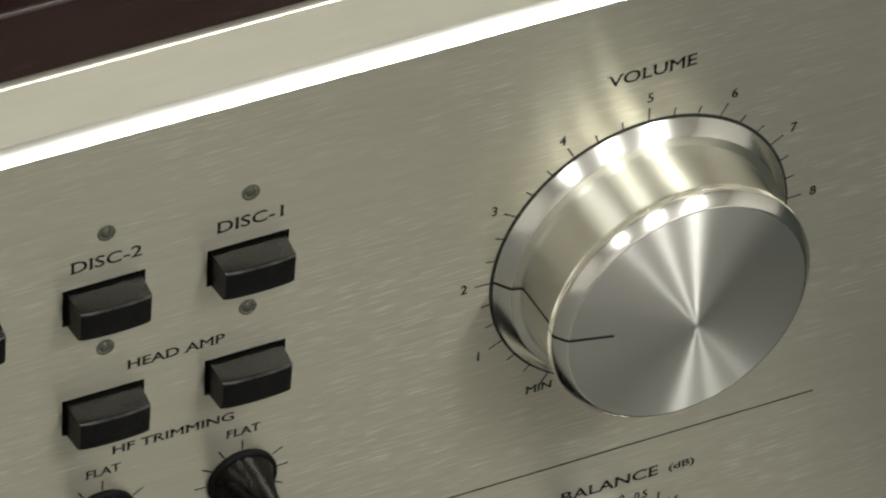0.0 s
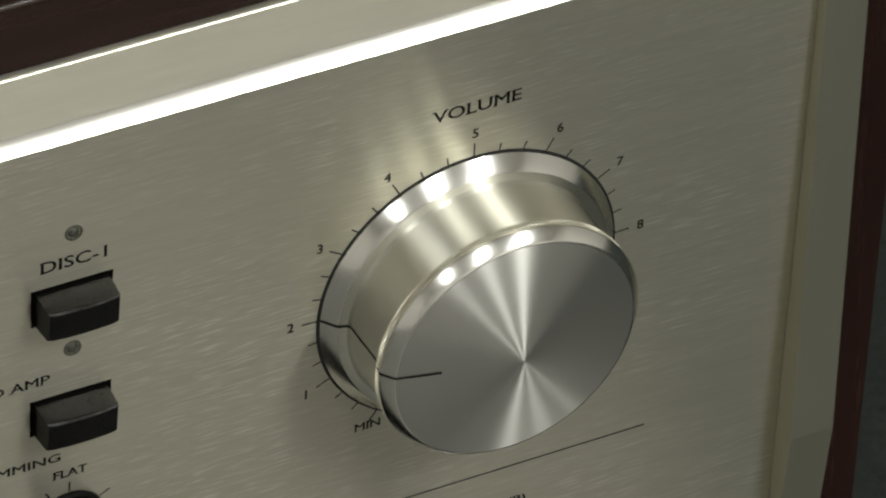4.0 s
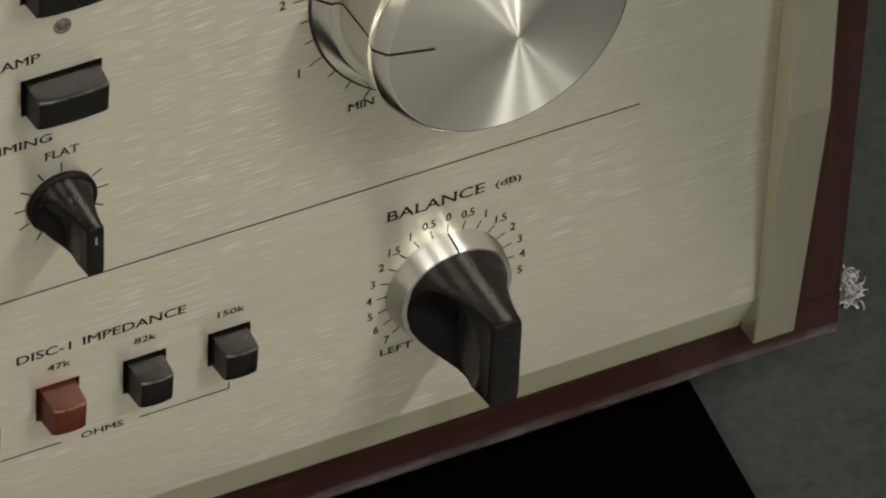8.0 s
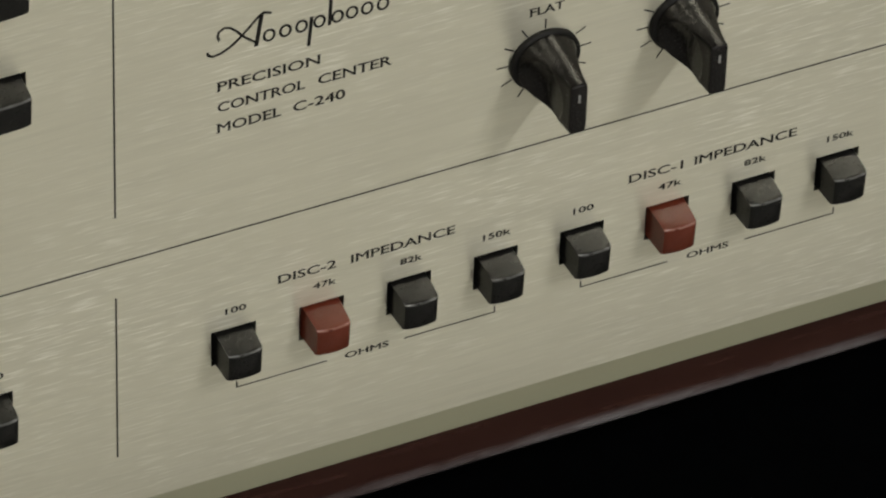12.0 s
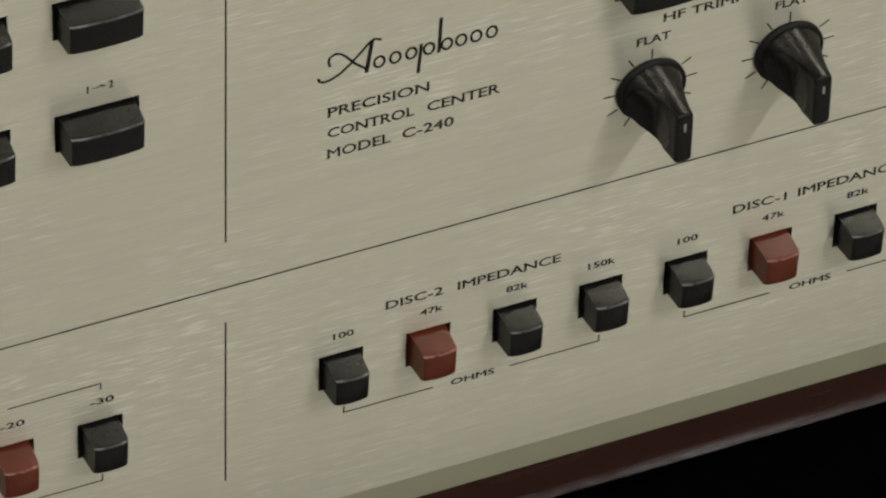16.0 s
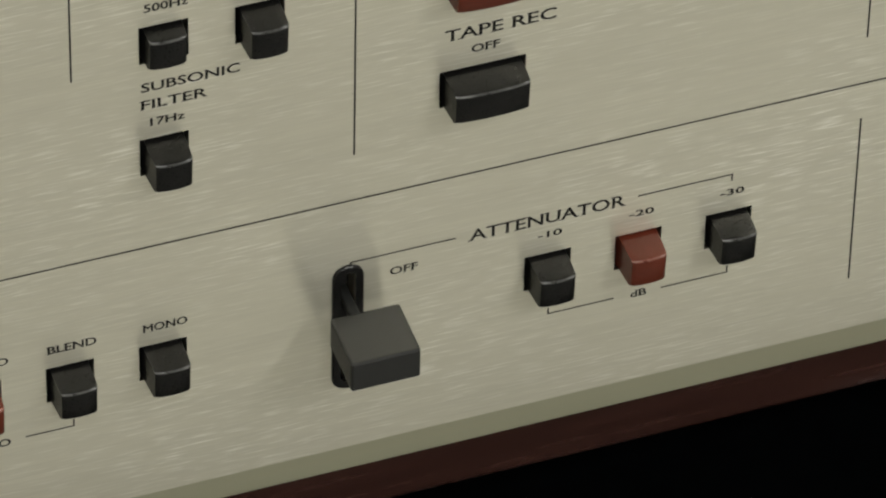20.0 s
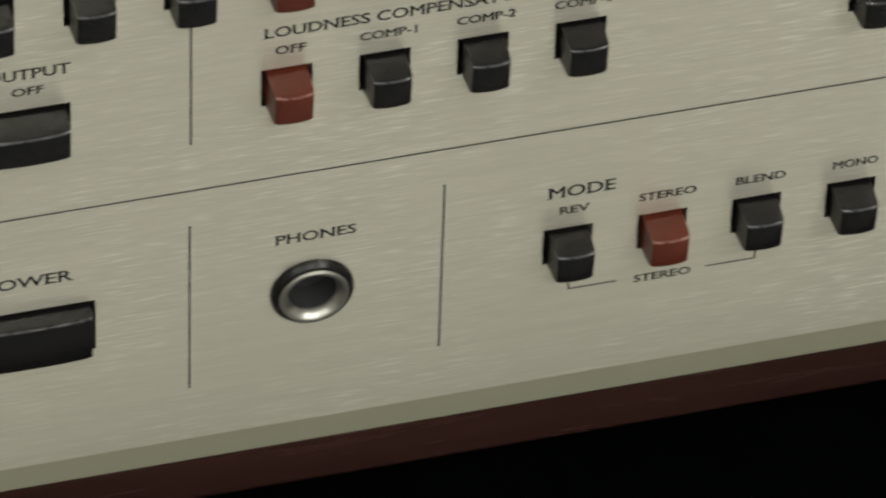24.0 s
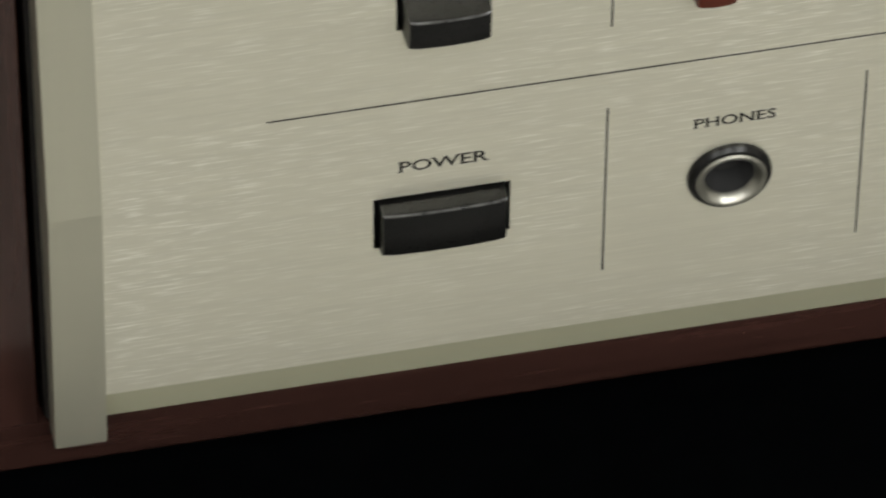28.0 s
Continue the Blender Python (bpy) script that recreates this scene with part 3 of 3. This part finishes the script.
button(POWER[0], POWER[1], POWER[2], POWER[3], 2.3, M_BLACK, "large black power button, pushed in", "power_button")

# ---- indicators ----
led_ring = mesh(lathe([(1.25, 0.2), (1.25, -0.12), (0.95, -0.2), (0.85, 0.1)], 32), "ring", M_BEZEL, True)
led_lens = mesh(lathe([(0.86, 0.05), (0.7, -0.15), (0.35, -0.3), (0, -0.34)], 24), "lens", M_LENS, True)
for x, z in ((302.7, 65.1), (282.7, 65.0), (302.7, 45.45), (282.7, 45.5)):
    led = share("indicator_lamp", led_ring, amp, (x / 1000, 0, z / 1000), "small unlit grey indicator lamp")
    share("lens", led_lens, led, (0, 0, 0))

# ---- headphone jack ----
jack = part("headphone_jack", lathe([(5.35, 0.1), (5.3, -0.6), (4.9, -1.1), (4.5, -1.15), (4.3, -1.0), (4.3, 0.1)], 64), M_BLACK, amp,
            "black-collared headphone socket", (0.0575, 0, -0.0212), True)
part("nickel_ring", lathe([(4.55, -0.9), (4.5, -1.3), (4.25, -1.48), (3.95, -1.45), (3.6, -1.2), (3.2, -0.5), (3.12, -0.2)], 64), M_STEEL, jack, "worn nickel ring", smooth=True)
part("socket_bore", lathe([(3.14, -0.3), (3.1, 9), (0, 9)], 48), M_VOID, jack)

# ---- volume knob ----
VX, VZ = 359.85, 36.25
vol = part("volume_knob", lathe([(19.9, -0.5), (19.9, -2.26), (19.35, -2.42), (18.75, -2.5), (18.45, -3.0), (18.2, -11.0)], 180), M_BODY, amp,
           "large turned aluminium volume knob", (VX / 1000, 0, VZ / 1000), True)
part("flange", lathe([(21.75, 0.02), (21.7, -0.35), (21.35, -0.75), (20.3, -2.0), (19.95, -2.3)], 180), M_POLISH, vol, "polished base flange", smooth=True)
# flat dark ring on the plate stands in for the flange's contact shadow
part("contact_shadow_ring", lathe([(22.1, -0.03), (21.5, -0.03)], 120), M_VOID, vol)
part("knurled_bead", lathe([(18.15, -10.8), (18.7, -10.9), (19.0, -11.1), (19.0, -11.8), (18.6, -12.0), (18.3, -12.05)], 440, teeth=(1, 2, 3)), M_POLISH, vol, "fine knurled bead")
part("rim", lathe([(18.3, -11.95), (18.9, -12.1), (19.0, -12.3), (18.98, -12.62), (18.85, -12.82), (17.75, -14.05), (17.55, -14.2), (17.4, -14.24)], 180), M_POLISH, vol, "polished bevelled rim", smooth=True)
part("face_disc", lathe([(17.42, -14.22), (17.2, -14.3), (8.6, -15.65), (0.02, -17.0)], 180), M_SPUN, vol, "spun conical face with radial sheen", smooth=True)


def strip(points, width, lift=0.03, bm=None):
    """A flat printed line through (x, z) points, just in front of the plate, with mitred bends."""
    bm = bm or bmesh.new()
    pts = [Vector(p) for p in points]
    dirs = [(b - a).normalized() for a, b in zip(pts, pts[1:])]
    closed = (pts[0] - pts[-1]).length < 1e-6
    last = None
    first = None
    for i, p in enumerate(pts):
        da = dirs[i - 1] if i else (dirs[-1] if closed else dirs[0])
        db = dirs[i] if i < len(dirs) else (dirs[0] if closed else dirs[-1])
        t = (da + db).normalized()
        n = Vector((-t.y, t.x)) * width / 2 / max(0.5, t.dot(da))
        q = p
        if not closed and i in (0, len(pts) - 1):
            q = p + t * (width / 2 if i else -width / 2)
        if closed and i == len(pts) - 1:
            pair = first
        else:
            pair = [bm.verts.new(((q + n * k).x / 1000, -lift / 1000, (q + n * k).y / 1000)) for k in (1, -1)]
        first = first or pair
        if last:
            bm.faces.new((last[0], last[1], pair[1], pair[0]))
        last = pair
    return bm


def pointer(path, half):
    """The engraved line that runs over the knob along one radius: (radius, y) pairs."""
    bm = bmesh.new()
    a = math.radians(176.5)
    u, n = Vector((math.cos(a), 0, math.sin(a))), Vector((-math.sin(a), 0, math.cos(a)))
    pv = None
    for r, y in path:
        pair = [bm.verts.new((u * r + n * s + Vector((0, y, 0))) / 1000) for s in (-half, half)]
        if pv:
            bm.faces.new((pv[0], pv[1], pair[1], pair[0]))
        pv = pair
    return bm


part("pointer_line", pointer([(21.78, -0.3), (21.4, -0.8), (20.35, -2.06), (19.95, -2.4), (18.8, -2.56), (18.5, -3.02), (18.24, -10.95), (18.89, -11.1), (18.89, -11.8), (18.8, -12.0), (19.05, -12.3),
                              (19.03, -12.65), (18.88, -12.88), (17.78, -14.1), (17.5, -14.28), (17.2, -14.36), (11.3, -15.3)], 0.17), M_INK, vol, "black engraved pointer line")


# ---- wing knobs ----
def wing(r0, depth, half_w, half_h, base, n=160, steps=48):
    """A cone with a finger hollow on each side that leaves an upright wing: rounded ridge, flat cheeks, eased tip."""
    bm = bmesh.new()
    prev = None
    rows = [k / steps * 0.965 for k in range(steps + 1)] + [0.982, 0.994, 1.0]
    for t in rows:
        w = half_w + (r0 * 0.97 - half_w) * (1 - t) ** 1.8
        r = r0 + (half_h - r0) * t
        ease = max(0.0, t - 0.965) / 0.035
        cut = 0.04 * depth * (1 - math.sqrt(max(0.0, 1 - ease ** 2)))
        w, r = w - cut, r - cut
        y = -base - (depth - base) * t
        ring = []
        for i in range(n):
            q = 2 * math.pi * (i + 0.5) / n
            c, sn = math.cos(q), math.sin(q)
            p = 16 - 4 * t
            m = (r ** -p + (w / max(abs(c), 1e-6)) ** -p) ** (-1 / p)
            x, z = m * c, m * sn
            dish = 1 - ((t - 0.4) / 0.4) ** 2 - ((z + 0.22 * r0) / (1.1 * r0)) ** 2
            if dish > 0:
                x = math.copysign(min(abs(x), max(half_w * 0.96, w - 0.5 * (r0 - half_w) * dish)), x)
            ring.append(bm.verts.new((x / 1000, y / 1000, z / 1000)))
        if prev:
            for i in range(n):
                bm.faces.new((prev[i], prev[(i + 1) % n], ring[(i + 1) % n], ring[i]))
        prev = ring
    bm.faces.new(prev[::-1])
    return bm


trim_body = mesh(wing(4.5, 10.9, 1.25, 4.2, 0.9), "grip", M_KNOB, True)
trim_skirt = mesh(lathe([(4.95, 0.02), (4.95, -0.6), (4.7, -0.9), (0, -0.95)], 64), "trimmer_knob", M_SKIRT, True)
trim_mark = mesh(box(-0.16, 0.16, -10.96, -10.7, 1.3, 2.6), "white_mark", M_WHITE)
for x in (302.5, 282.5):
    k = share("trimmer_knob", trim_skirt, amp, (x / 1000, 0, 0.0152), "small black wing-grip trimming knob")
    share("grip", trim_body, k, (0, 0, 0))
    share("white_mark", trim_mark, k, (0, 0, 0), "worn white pointer mark")

BX, BZ = 360.05, -21.7
bal = part("balance_knob", lathe([(8.9, 0.02), (9.0, -0.3), (8.95, -0.6), (8.5, -3.35), (8.35, -3.55), (7.7, -3.6)], 96), M_RING, amp,
           "black wing-grip balance knob on a polished ring", (BX / 1000, 0, BZ / 1000), True)
part("grip", wing(8.05, 18.4, 2.3, 7.8, 3.4), M_KNOB, bal, "glossy black wing grip", smooth=True)


def ring_mark():
    """The dark line cut across the ring's slope at its top."""
    bm = bmesh.new()
    pv = None
    for r, y in ((9.03, -0.3), (8.98, -0.62), (8.53, -3.37), (8.36, -3.6), (7.9, -3.64)):
        pair = [bm.verts.new(((q - 0.1) / 1000, y / 1000, r / 1000)) for q in (-0.17, 0.17)]
        if pv:
            bm.faces.new((pv[0], pv[1], pair[1], pair[0]))
        pv = pair
    return bm


part("ring_mark", ring_mark(), M_INK, bal)

# ---- attenuator lever ----


def slot(cx, outer, inner, y0, y1, n=14):
    """A raised oval bezel with an open slot: (low z, high z, half width) outside and inside."""
    bm = bmesh.new()

    def loop(z0, z1, half, y):
        pts = [(cx + half * math.cos(a), z1 - half + half * math.sin(a)) for a in (math.pi * i / n for i in range(n + 1))]
        pts += [(cx - half * math.cos(a), z0 + half - half * math.sin(a)) for a in (math.pi * i / n for i in range(n + 1))]
        return [bm.verts.new((x / 1000, y / 1000, z / 1000)) for x, z in pts]

    rows = [loop(*outer, y1), loop(*outer, y0 + 0.2), loop(outer[0] + 0.2, outer[1] - 0.2, outer[2] - 0.2, y0), loop(*inner, y0), loop(*inner, 3.3)]
    m = len(rows[0])
    for a, b in zip(rows, rows[1:]):
        for i in range(m):
            bm.faces.new((a[i], a[(i + 1) % m], b[(i + 1) % m], b[i]))
    return bm


lever = part("lever_switch", slot(152.3, (-33.7, -11.4, 2.1), (-32.3, -12.5, 1.05), -0.5, 0.1), M_BLACK, amp, "grey-black lever switch in an oval bezel", smooth=True)
part("stem", box(151.6, 153.0, -6.0, 2.5, -18.6, -17.2, 0.3), M_LEVER, lever)
bm = box(148.7, 158.1, -12.3, -3.6, -21.6, -16.6, 0.35, 2)
for v in bm.verts:
    if v.co.y < -0.011:
        v.co.y -= 0.0006 * (1 - ((v.co.x * 1000 - 153.4) / 4.7) ** 2)
part("paddle", bm, M_LEVER, lever, "matt grey-black square paddle")

# ---- printing on the faceplate ----
DG = {}


def text_mesh(words):
    """Built-in font outlines as a flat mesh, with its bounds."""
    if words not in DG:
        cu = bpy.data.curves.new("words", "FONT")
        cu.body, cu.resolution_u = words, 3
        ob = new("words", cu)
        me = bpy.data.meshes.new_from_object(ob.evaluated_get(bpy.context.evaluated_depsgraph_get()))
        bpy.data.objects.remove(ob)
        xs, ys = [v.co.x for v in me.vertices], [v.co.y for v in me.vertices]
        DG[words] = (me, min(xs), max(xs), min(ys), max(ys))
    return DG[words]


# feet of the letters: share of the letter's width, and 0 for the base line or 1 for the cap line
BOTH = [(0.07, 0), (0.07, 1)]
SERIF = {"A": [(0, 0), (1, 0)], "B": BOTH, "D": BOTH, "E": BOTH, "F": BOTH, "H": BOTH + [(0.93, 0), (0.93, 1)], "I": [(0.5, 0), (0.5, 1)],
         "K": BOTH + [(0.98, 0), (0.9, 1)], "L": BOTH, "M": [(0.05, 0), (0.95, 0), (0.05, 1), (0.95, 1)], "N": [(0.05, 0), (0.05, 1), (0.95, 1)],
         "P": BOTH, "R": BOTH + [(0.96, 0)], "T": [(0.5, 0)], "U": [(0.06, 1), (0.94, 1)], "V": [(0.03, 1), (0.97, 1)], "W": [(0.02, 1), (0.98, 1)],
         "Y": [(0.5, 0), (0.03, 1), (0.97, 1)], "X": [(0.04, 0), (0.96, 0), (0.04, 1), (0.96, 1)], "1": [(0.6, 0)], "4": [(0.76, 0)], "k": [(0.1, 0), (0.95, 0), (0.1, 1)]}


def words(text, x0, x1, z, h, name="printed_word"):
    src, a, b, c, d = text_mesh(text)
    me = src.copy()
    sx, sz = (x1 - x0) / (b - a), h / (d - c)
    for v in me.vertices:
        v.co = ((x0 + (v.co.x - a) * sx) / 1000, -0.00003, (z + (v.co.y - c) * sz) / 1000)
    bm = bmesh.new()
    bm.from_mesh(me)
    base = bm.faces[:]
    for k, (dx, dz) in enumerate(((0.09, 0), (0.045, 0.05))):
        twin = bmesh.ops.duplicate(bm, geom=base)
        for v in twin["geom"]:
            if isinstance(v, bmesh.types.BMVert):
                v.co += Vector((dx / 1000, -0.000004 * (k + 1), dz / 1000))
    for i, ch in enumerate(text):
        if ch not in SERIF:
            continue
        one = text_mesh(ch)
        right = x0 + (text_mesh(text[:i + 1])[2] - a) * sx
        wide = (one[2] - one[1]) * sx
        for u, top in SERIF[ch]:
            cx, half, tk = right - wide * (1 - u), 0.17 * h, 0.075 * h
            z0 = z + (h - tk if top else 0)
            bm.faces.new([bm.verts.new(((cx + p * half) / 1000, -0.000045, zz / 1000)) for p, zz in ((-1, z0), (1, z0), (0.75, z0 + tk), (-0.75, z0 + tk))])
    bm.to_mesh(me)
    bm.free()
    me.materials.clear()
    me.materials.append(M_INK)
    ob = new(name, me)
    ob.parent = face
    return ob


def words_at(text, xc, zc, h, aspect=0.8):
    src, a, b, c, d = text_mesh(text)
    w = (b - a) / (d - c) * h * aspect
    return words(text, xc - w / 2, xc + w / 2, zc - h / 2, h, "printed_number")


for row in (("VOLUME", 353.5, 366.3, 65.8, 1.95), ("MIN", 344.2, 347.9, 15.2, 1.3), ("DISC-1", 298.15, 307.3, 59.55, 1.9), ("DISC-2", 277.9, 287.6, 59.55, 1.9),
            ("HEAD AMP", 285.9, 299.5, 40.5, 1.5), ("HF TRIMMING", 283.9, 301.1, 26.2, 1.4), ("FLAT", 300.2, 304.95, 23.0, 1.35), ("FLAT", 280.2, 285.0, 23.0, 1.35),
            ("BALANCE", 350.7, 365.4, -7.35, 1.8), ("(dB)", 367.1, 370.95, -7.6, 1.55), ("LEFT", 350.4, 355.3, -32.3, 1.15),
            ("DISC-1", 295.9, 303.8, -12.2, 1.45), ("IMPEDANCE", 305.6, 320.7, -12.2, 1.45), ("DISC-2", 245.2, 253.4, -12.1, 1.45), ("IMPEDANCE", 255.6, 270.5, -12.1, 1.45),
            ("100", 287.85, 290.8, -15.05, 1.05), ("47k", 300.35, 303.7, -15.1, 1.05), ("82k", 313.1, 316.3, -15.2, 1.05), ("150k", 325.5, 329.4, -15.2, 1.05),
            ("100", 237.7, 240.6, -15.0, 1.05), ("47k", 250.2, 253.4, -15.0, 1.05), ("82k", 262.7, 265.8, -15.15, 1.05), ("150k", 274.7, 278.6, -15.1, 1.05),
            ("OHMS", 305.3, 311.5, -29.6, 1.05), ("OHMS", 255.0, 261.3, -29.6, 1.05),
            ("PRECISION", 236.5, 250.6, 25.15, 1.6), ("CONTROL", 236.5, 248.6, 21.55, 1.6), ("CENTER", 250.45, 260.6, 21.55, 1.6), ("MODEL", 236.5, 245.3, 17.95, 1.6), ("C-240", 247.0, 254.2, 17.95, 1.6),
            ("TAPE REC", 164.8, 179.5, 23.9, 1.85), ("OFF", 168.35, 172.05, 21.1, 1.3), ("TAPE COPY", 165.3, 181.9, 42.8, 1.85), ("OFF", 168.6, 172.35, 40.05, 1.3), ("SOURCE", 166.8, 173.7, 58.95, 1.3),
            ("BASS", 125.4, 131.7, 45.8, 1.6), ("TURNOVER", 125.5, 139.4, 43.0, 1.5), ("500Hz", 125.7, 131.3, 40.15, 1.3), ("200Hz", 138.15, 143.8, 40.2, 1.3),
            ("SUBSONIC", 125.2, 137.9, 26.85, 1.5), ("FILTER", 125.2, 133.6, 23.9, 1.5), ("+8", 103.05, 105.4, 40.45, 1.12), ("17Hz", 126.3, 130.7, 20.95, 1.25),
            ("ATTENUATOR", 168.8, 189.9, -12.25, 1.95), ("OFF", 158.0, 161.7, -15.05, 1.3), ("-10", 178.1, 181.35, -14.75, 1.05), ("-20", 190.65, 194.0, -14.75, 1.05),
            ("-30", 203.2, 206.5, -14.8, 1.05), ("dB", 191.35, 193.5, -29.6, 1.2),
            ("LOUDNESS COMPENSATOR", 51.1, 84.1, 24.1, 1.7), ("OFF", 52.4, 56.2, 21.15, 1.35), ("COMP-1", 62.9, 69.95, 21.2, 1.3), ("COMP-2", 75.0, 82.3, 21.2, 1.3), ("COMP-3", 87.25, 94.5, 21.2, 1.3),
            ("MODE", 87.75, 96.3, -12.1, 1.95), ("REV", 89.3, 93.0, -15.15, 1.3), ("STEREO", 99.55, 106.95, -15.15, 1.3), ("BLEND", 112.2, 118.6, -15.1, 1.3), ("MONO", 124.9, 130.7, -15.15, 1.3),
            ("STEREO", 99.5, 106.9, -29.9, 1.3), ("PHONES", 52.8, 62.95, -12.2, 1.65), ("POWER", 16.1, 27.0, -12.3, 1.85), ("OUTPUT", 16.75, 27.2, 23.8, 1.7), ("OFF", 20.0, 23.9, 21.1, 1.3)):
    words(*row)


def arrow(x0, x1, z, left, right):
    words_at(left, x0 + 0.4, z + 0.6, 1.2)
    words_at(right, x1 - 0.45, z + 0.6, 1.2)
    bm = strip([(x0 + 1.1, z + 0.6), (x1 - 1.2, z + 0.6)], 0.14)
    line = part("printed_arrow", bm, M_INK, face)
    part("arrow_head", strip([(x1 - 1.9, z + 0.9), (x1 - 1.25, z + 0.6)], 0.14, 0.034), M_INK, line)


arrow(185.7, 189.8, 40.1, "2", "1")
arrow(203.2, 207.2, 40.25, "1", "2")

# scale of the volume knob
for k in range(0, 25):
    a = math.radians(90 + (5 - k / 3) * 29.1)
    major = k % 3 == 0
    r0, r1 = 22.15, 24.1 if major else 23.2
    part("printed_tick", strip([(VX + r * math.cos(a), VZ + r * math.sin(a)) for r in (r0, r1)], 0.22), M_INK, face)
    if major and k:
        words_at(str(k // 3), VX + 25.9 * math.cos(a), VZ + 25.9 * math.sin(a), 1.55, 0.9)

# scale of the balance knob
for k, name in enumerate(("0", "0.5", "1", "1.5", "2", "3", "4", "5", "6", "7")):
    for side in ((1, -1) if k else (1,)):
        if side < 0 and k > 8:
            continue
        a = math.radians(90 + side * 14.6 * k)
        part("printed_tick", strip([(BX + r * math.cos(a), BZ + r * math.sin(a)) for r in (9.1, 10.35)], 0.21), M_INK, face)
        if side > 0 or k < 8:
            words_at(name, BX + 11.75 * math.cos(a), BZ + 11.75 * math.sin(a), 1.4, 0.86)

# scales of the trimming knobs
for x in (302.5, 282.5):
    for deg in (90, 31, 3, -27, 120, 149, 178, 207, 238):
        a = math.radians(deg)
        part("printed_tick", strip([(x + r * math.cos(a), 15.2 + r * math.sin(a)) for r in (5.2, 6.65)], 0.23), M_INK, face)

# rules and brackets
part("printed_rule", strip([(0, 0), (388.8, 0)], 0.24), M_INK, face)
for x, za, zb in ((41.85, -6.3, -35.5), (74.2, -6.3, -35.5), (222.35, -6.4, -35.5), (42.0, 28.0, 8.15), (116.3, 75, 31.4), (153.0, 75, 8.1), (222.35, 75, 8.2)):
    part("printed_rule", strip([(x, za), (x, zb)], 0.24), M_INK, face)
for pts in ([(289.5, -28.0), (289.5, -29.05), (302.3, -29.05)], [(314.1, -29.05), (327.35, -29.05), (327.35, -27.95)],
            [(239.4, -28.0), (239.4, -29.0), (252.3, -29.0)], [(263.7, -29.0), (276.8, -29.0), (276.8, -27.95)],
            [(90.9, -28.0), (90.9, -29.0), (97.1, -29.0)], [(109.1, -29.05), (115.4, -29.05), (115.4, -27.9)],
            [(179.9, -28.0), (179.9, -28.95), (188.9, -28.95)], [(195.7, -29.0), (204.8, -29.0), (204.8, -27.9)],
            [(152.65, -11.9), (152.65, -11.1), (166.8, -11.1)], [(191.9, -11.1), (204.75, -11.1), (204.75, -12.1)]):
    part("printed_bracket", strip(pts, 0.21), M_INK, face)

# unreadable small marks above the upper row, as bars
for x in (78.4, 91.0):
    part("printed_bar", strip([(x - 1.1, 40.6), (x + 1.1, 40.6)], 0.8), M_INK, face)

# maker's mark as plain rings, bars and a sweeping stroke
def oval(cx, cz, a, b, width):
    return strip([(cx + a * math.cos(q), cz + b * math.sin(q)) for q in (k * math.pi / 7 for k in range(15))], width)


for x in (243.57, 245.80, 248.03, 250.50, 253.00, 255.00, 257.10, 259.30):
    part("maker_mark", oval(x, 32.5, 0.72, 0.92, 0.36), M_INK, face)
for pts, width in (([(235.13, 32.2), (235.28, 31.75), (235.91, 31.45), (236.88, 31.6), (238.24, 32.3), (239.59, 33.45), (240.95, 34.9), (242.02, 36.1), (242.79, 36.65), (243.67, 36.3)], 0.38),
                   ([(236.68, 34.0), (236.49, 34.7), (236.64, 35.35), (237.36, 35.8), (238.14, 35.6), (239.01, 34.8), (240.18, 33.3), (241.63, 32.0)], 0.36),
                   ([(242.50, 36.3), (241.82, 31.5)], 0.6), ([(249.40, 33.4), (249.05, 29.0)], 0.5), ([(252.10, 37.0), (251.90, 31.6)], 0.5)):
    part("maker_mark", strip(pts, width), M_INK, face)
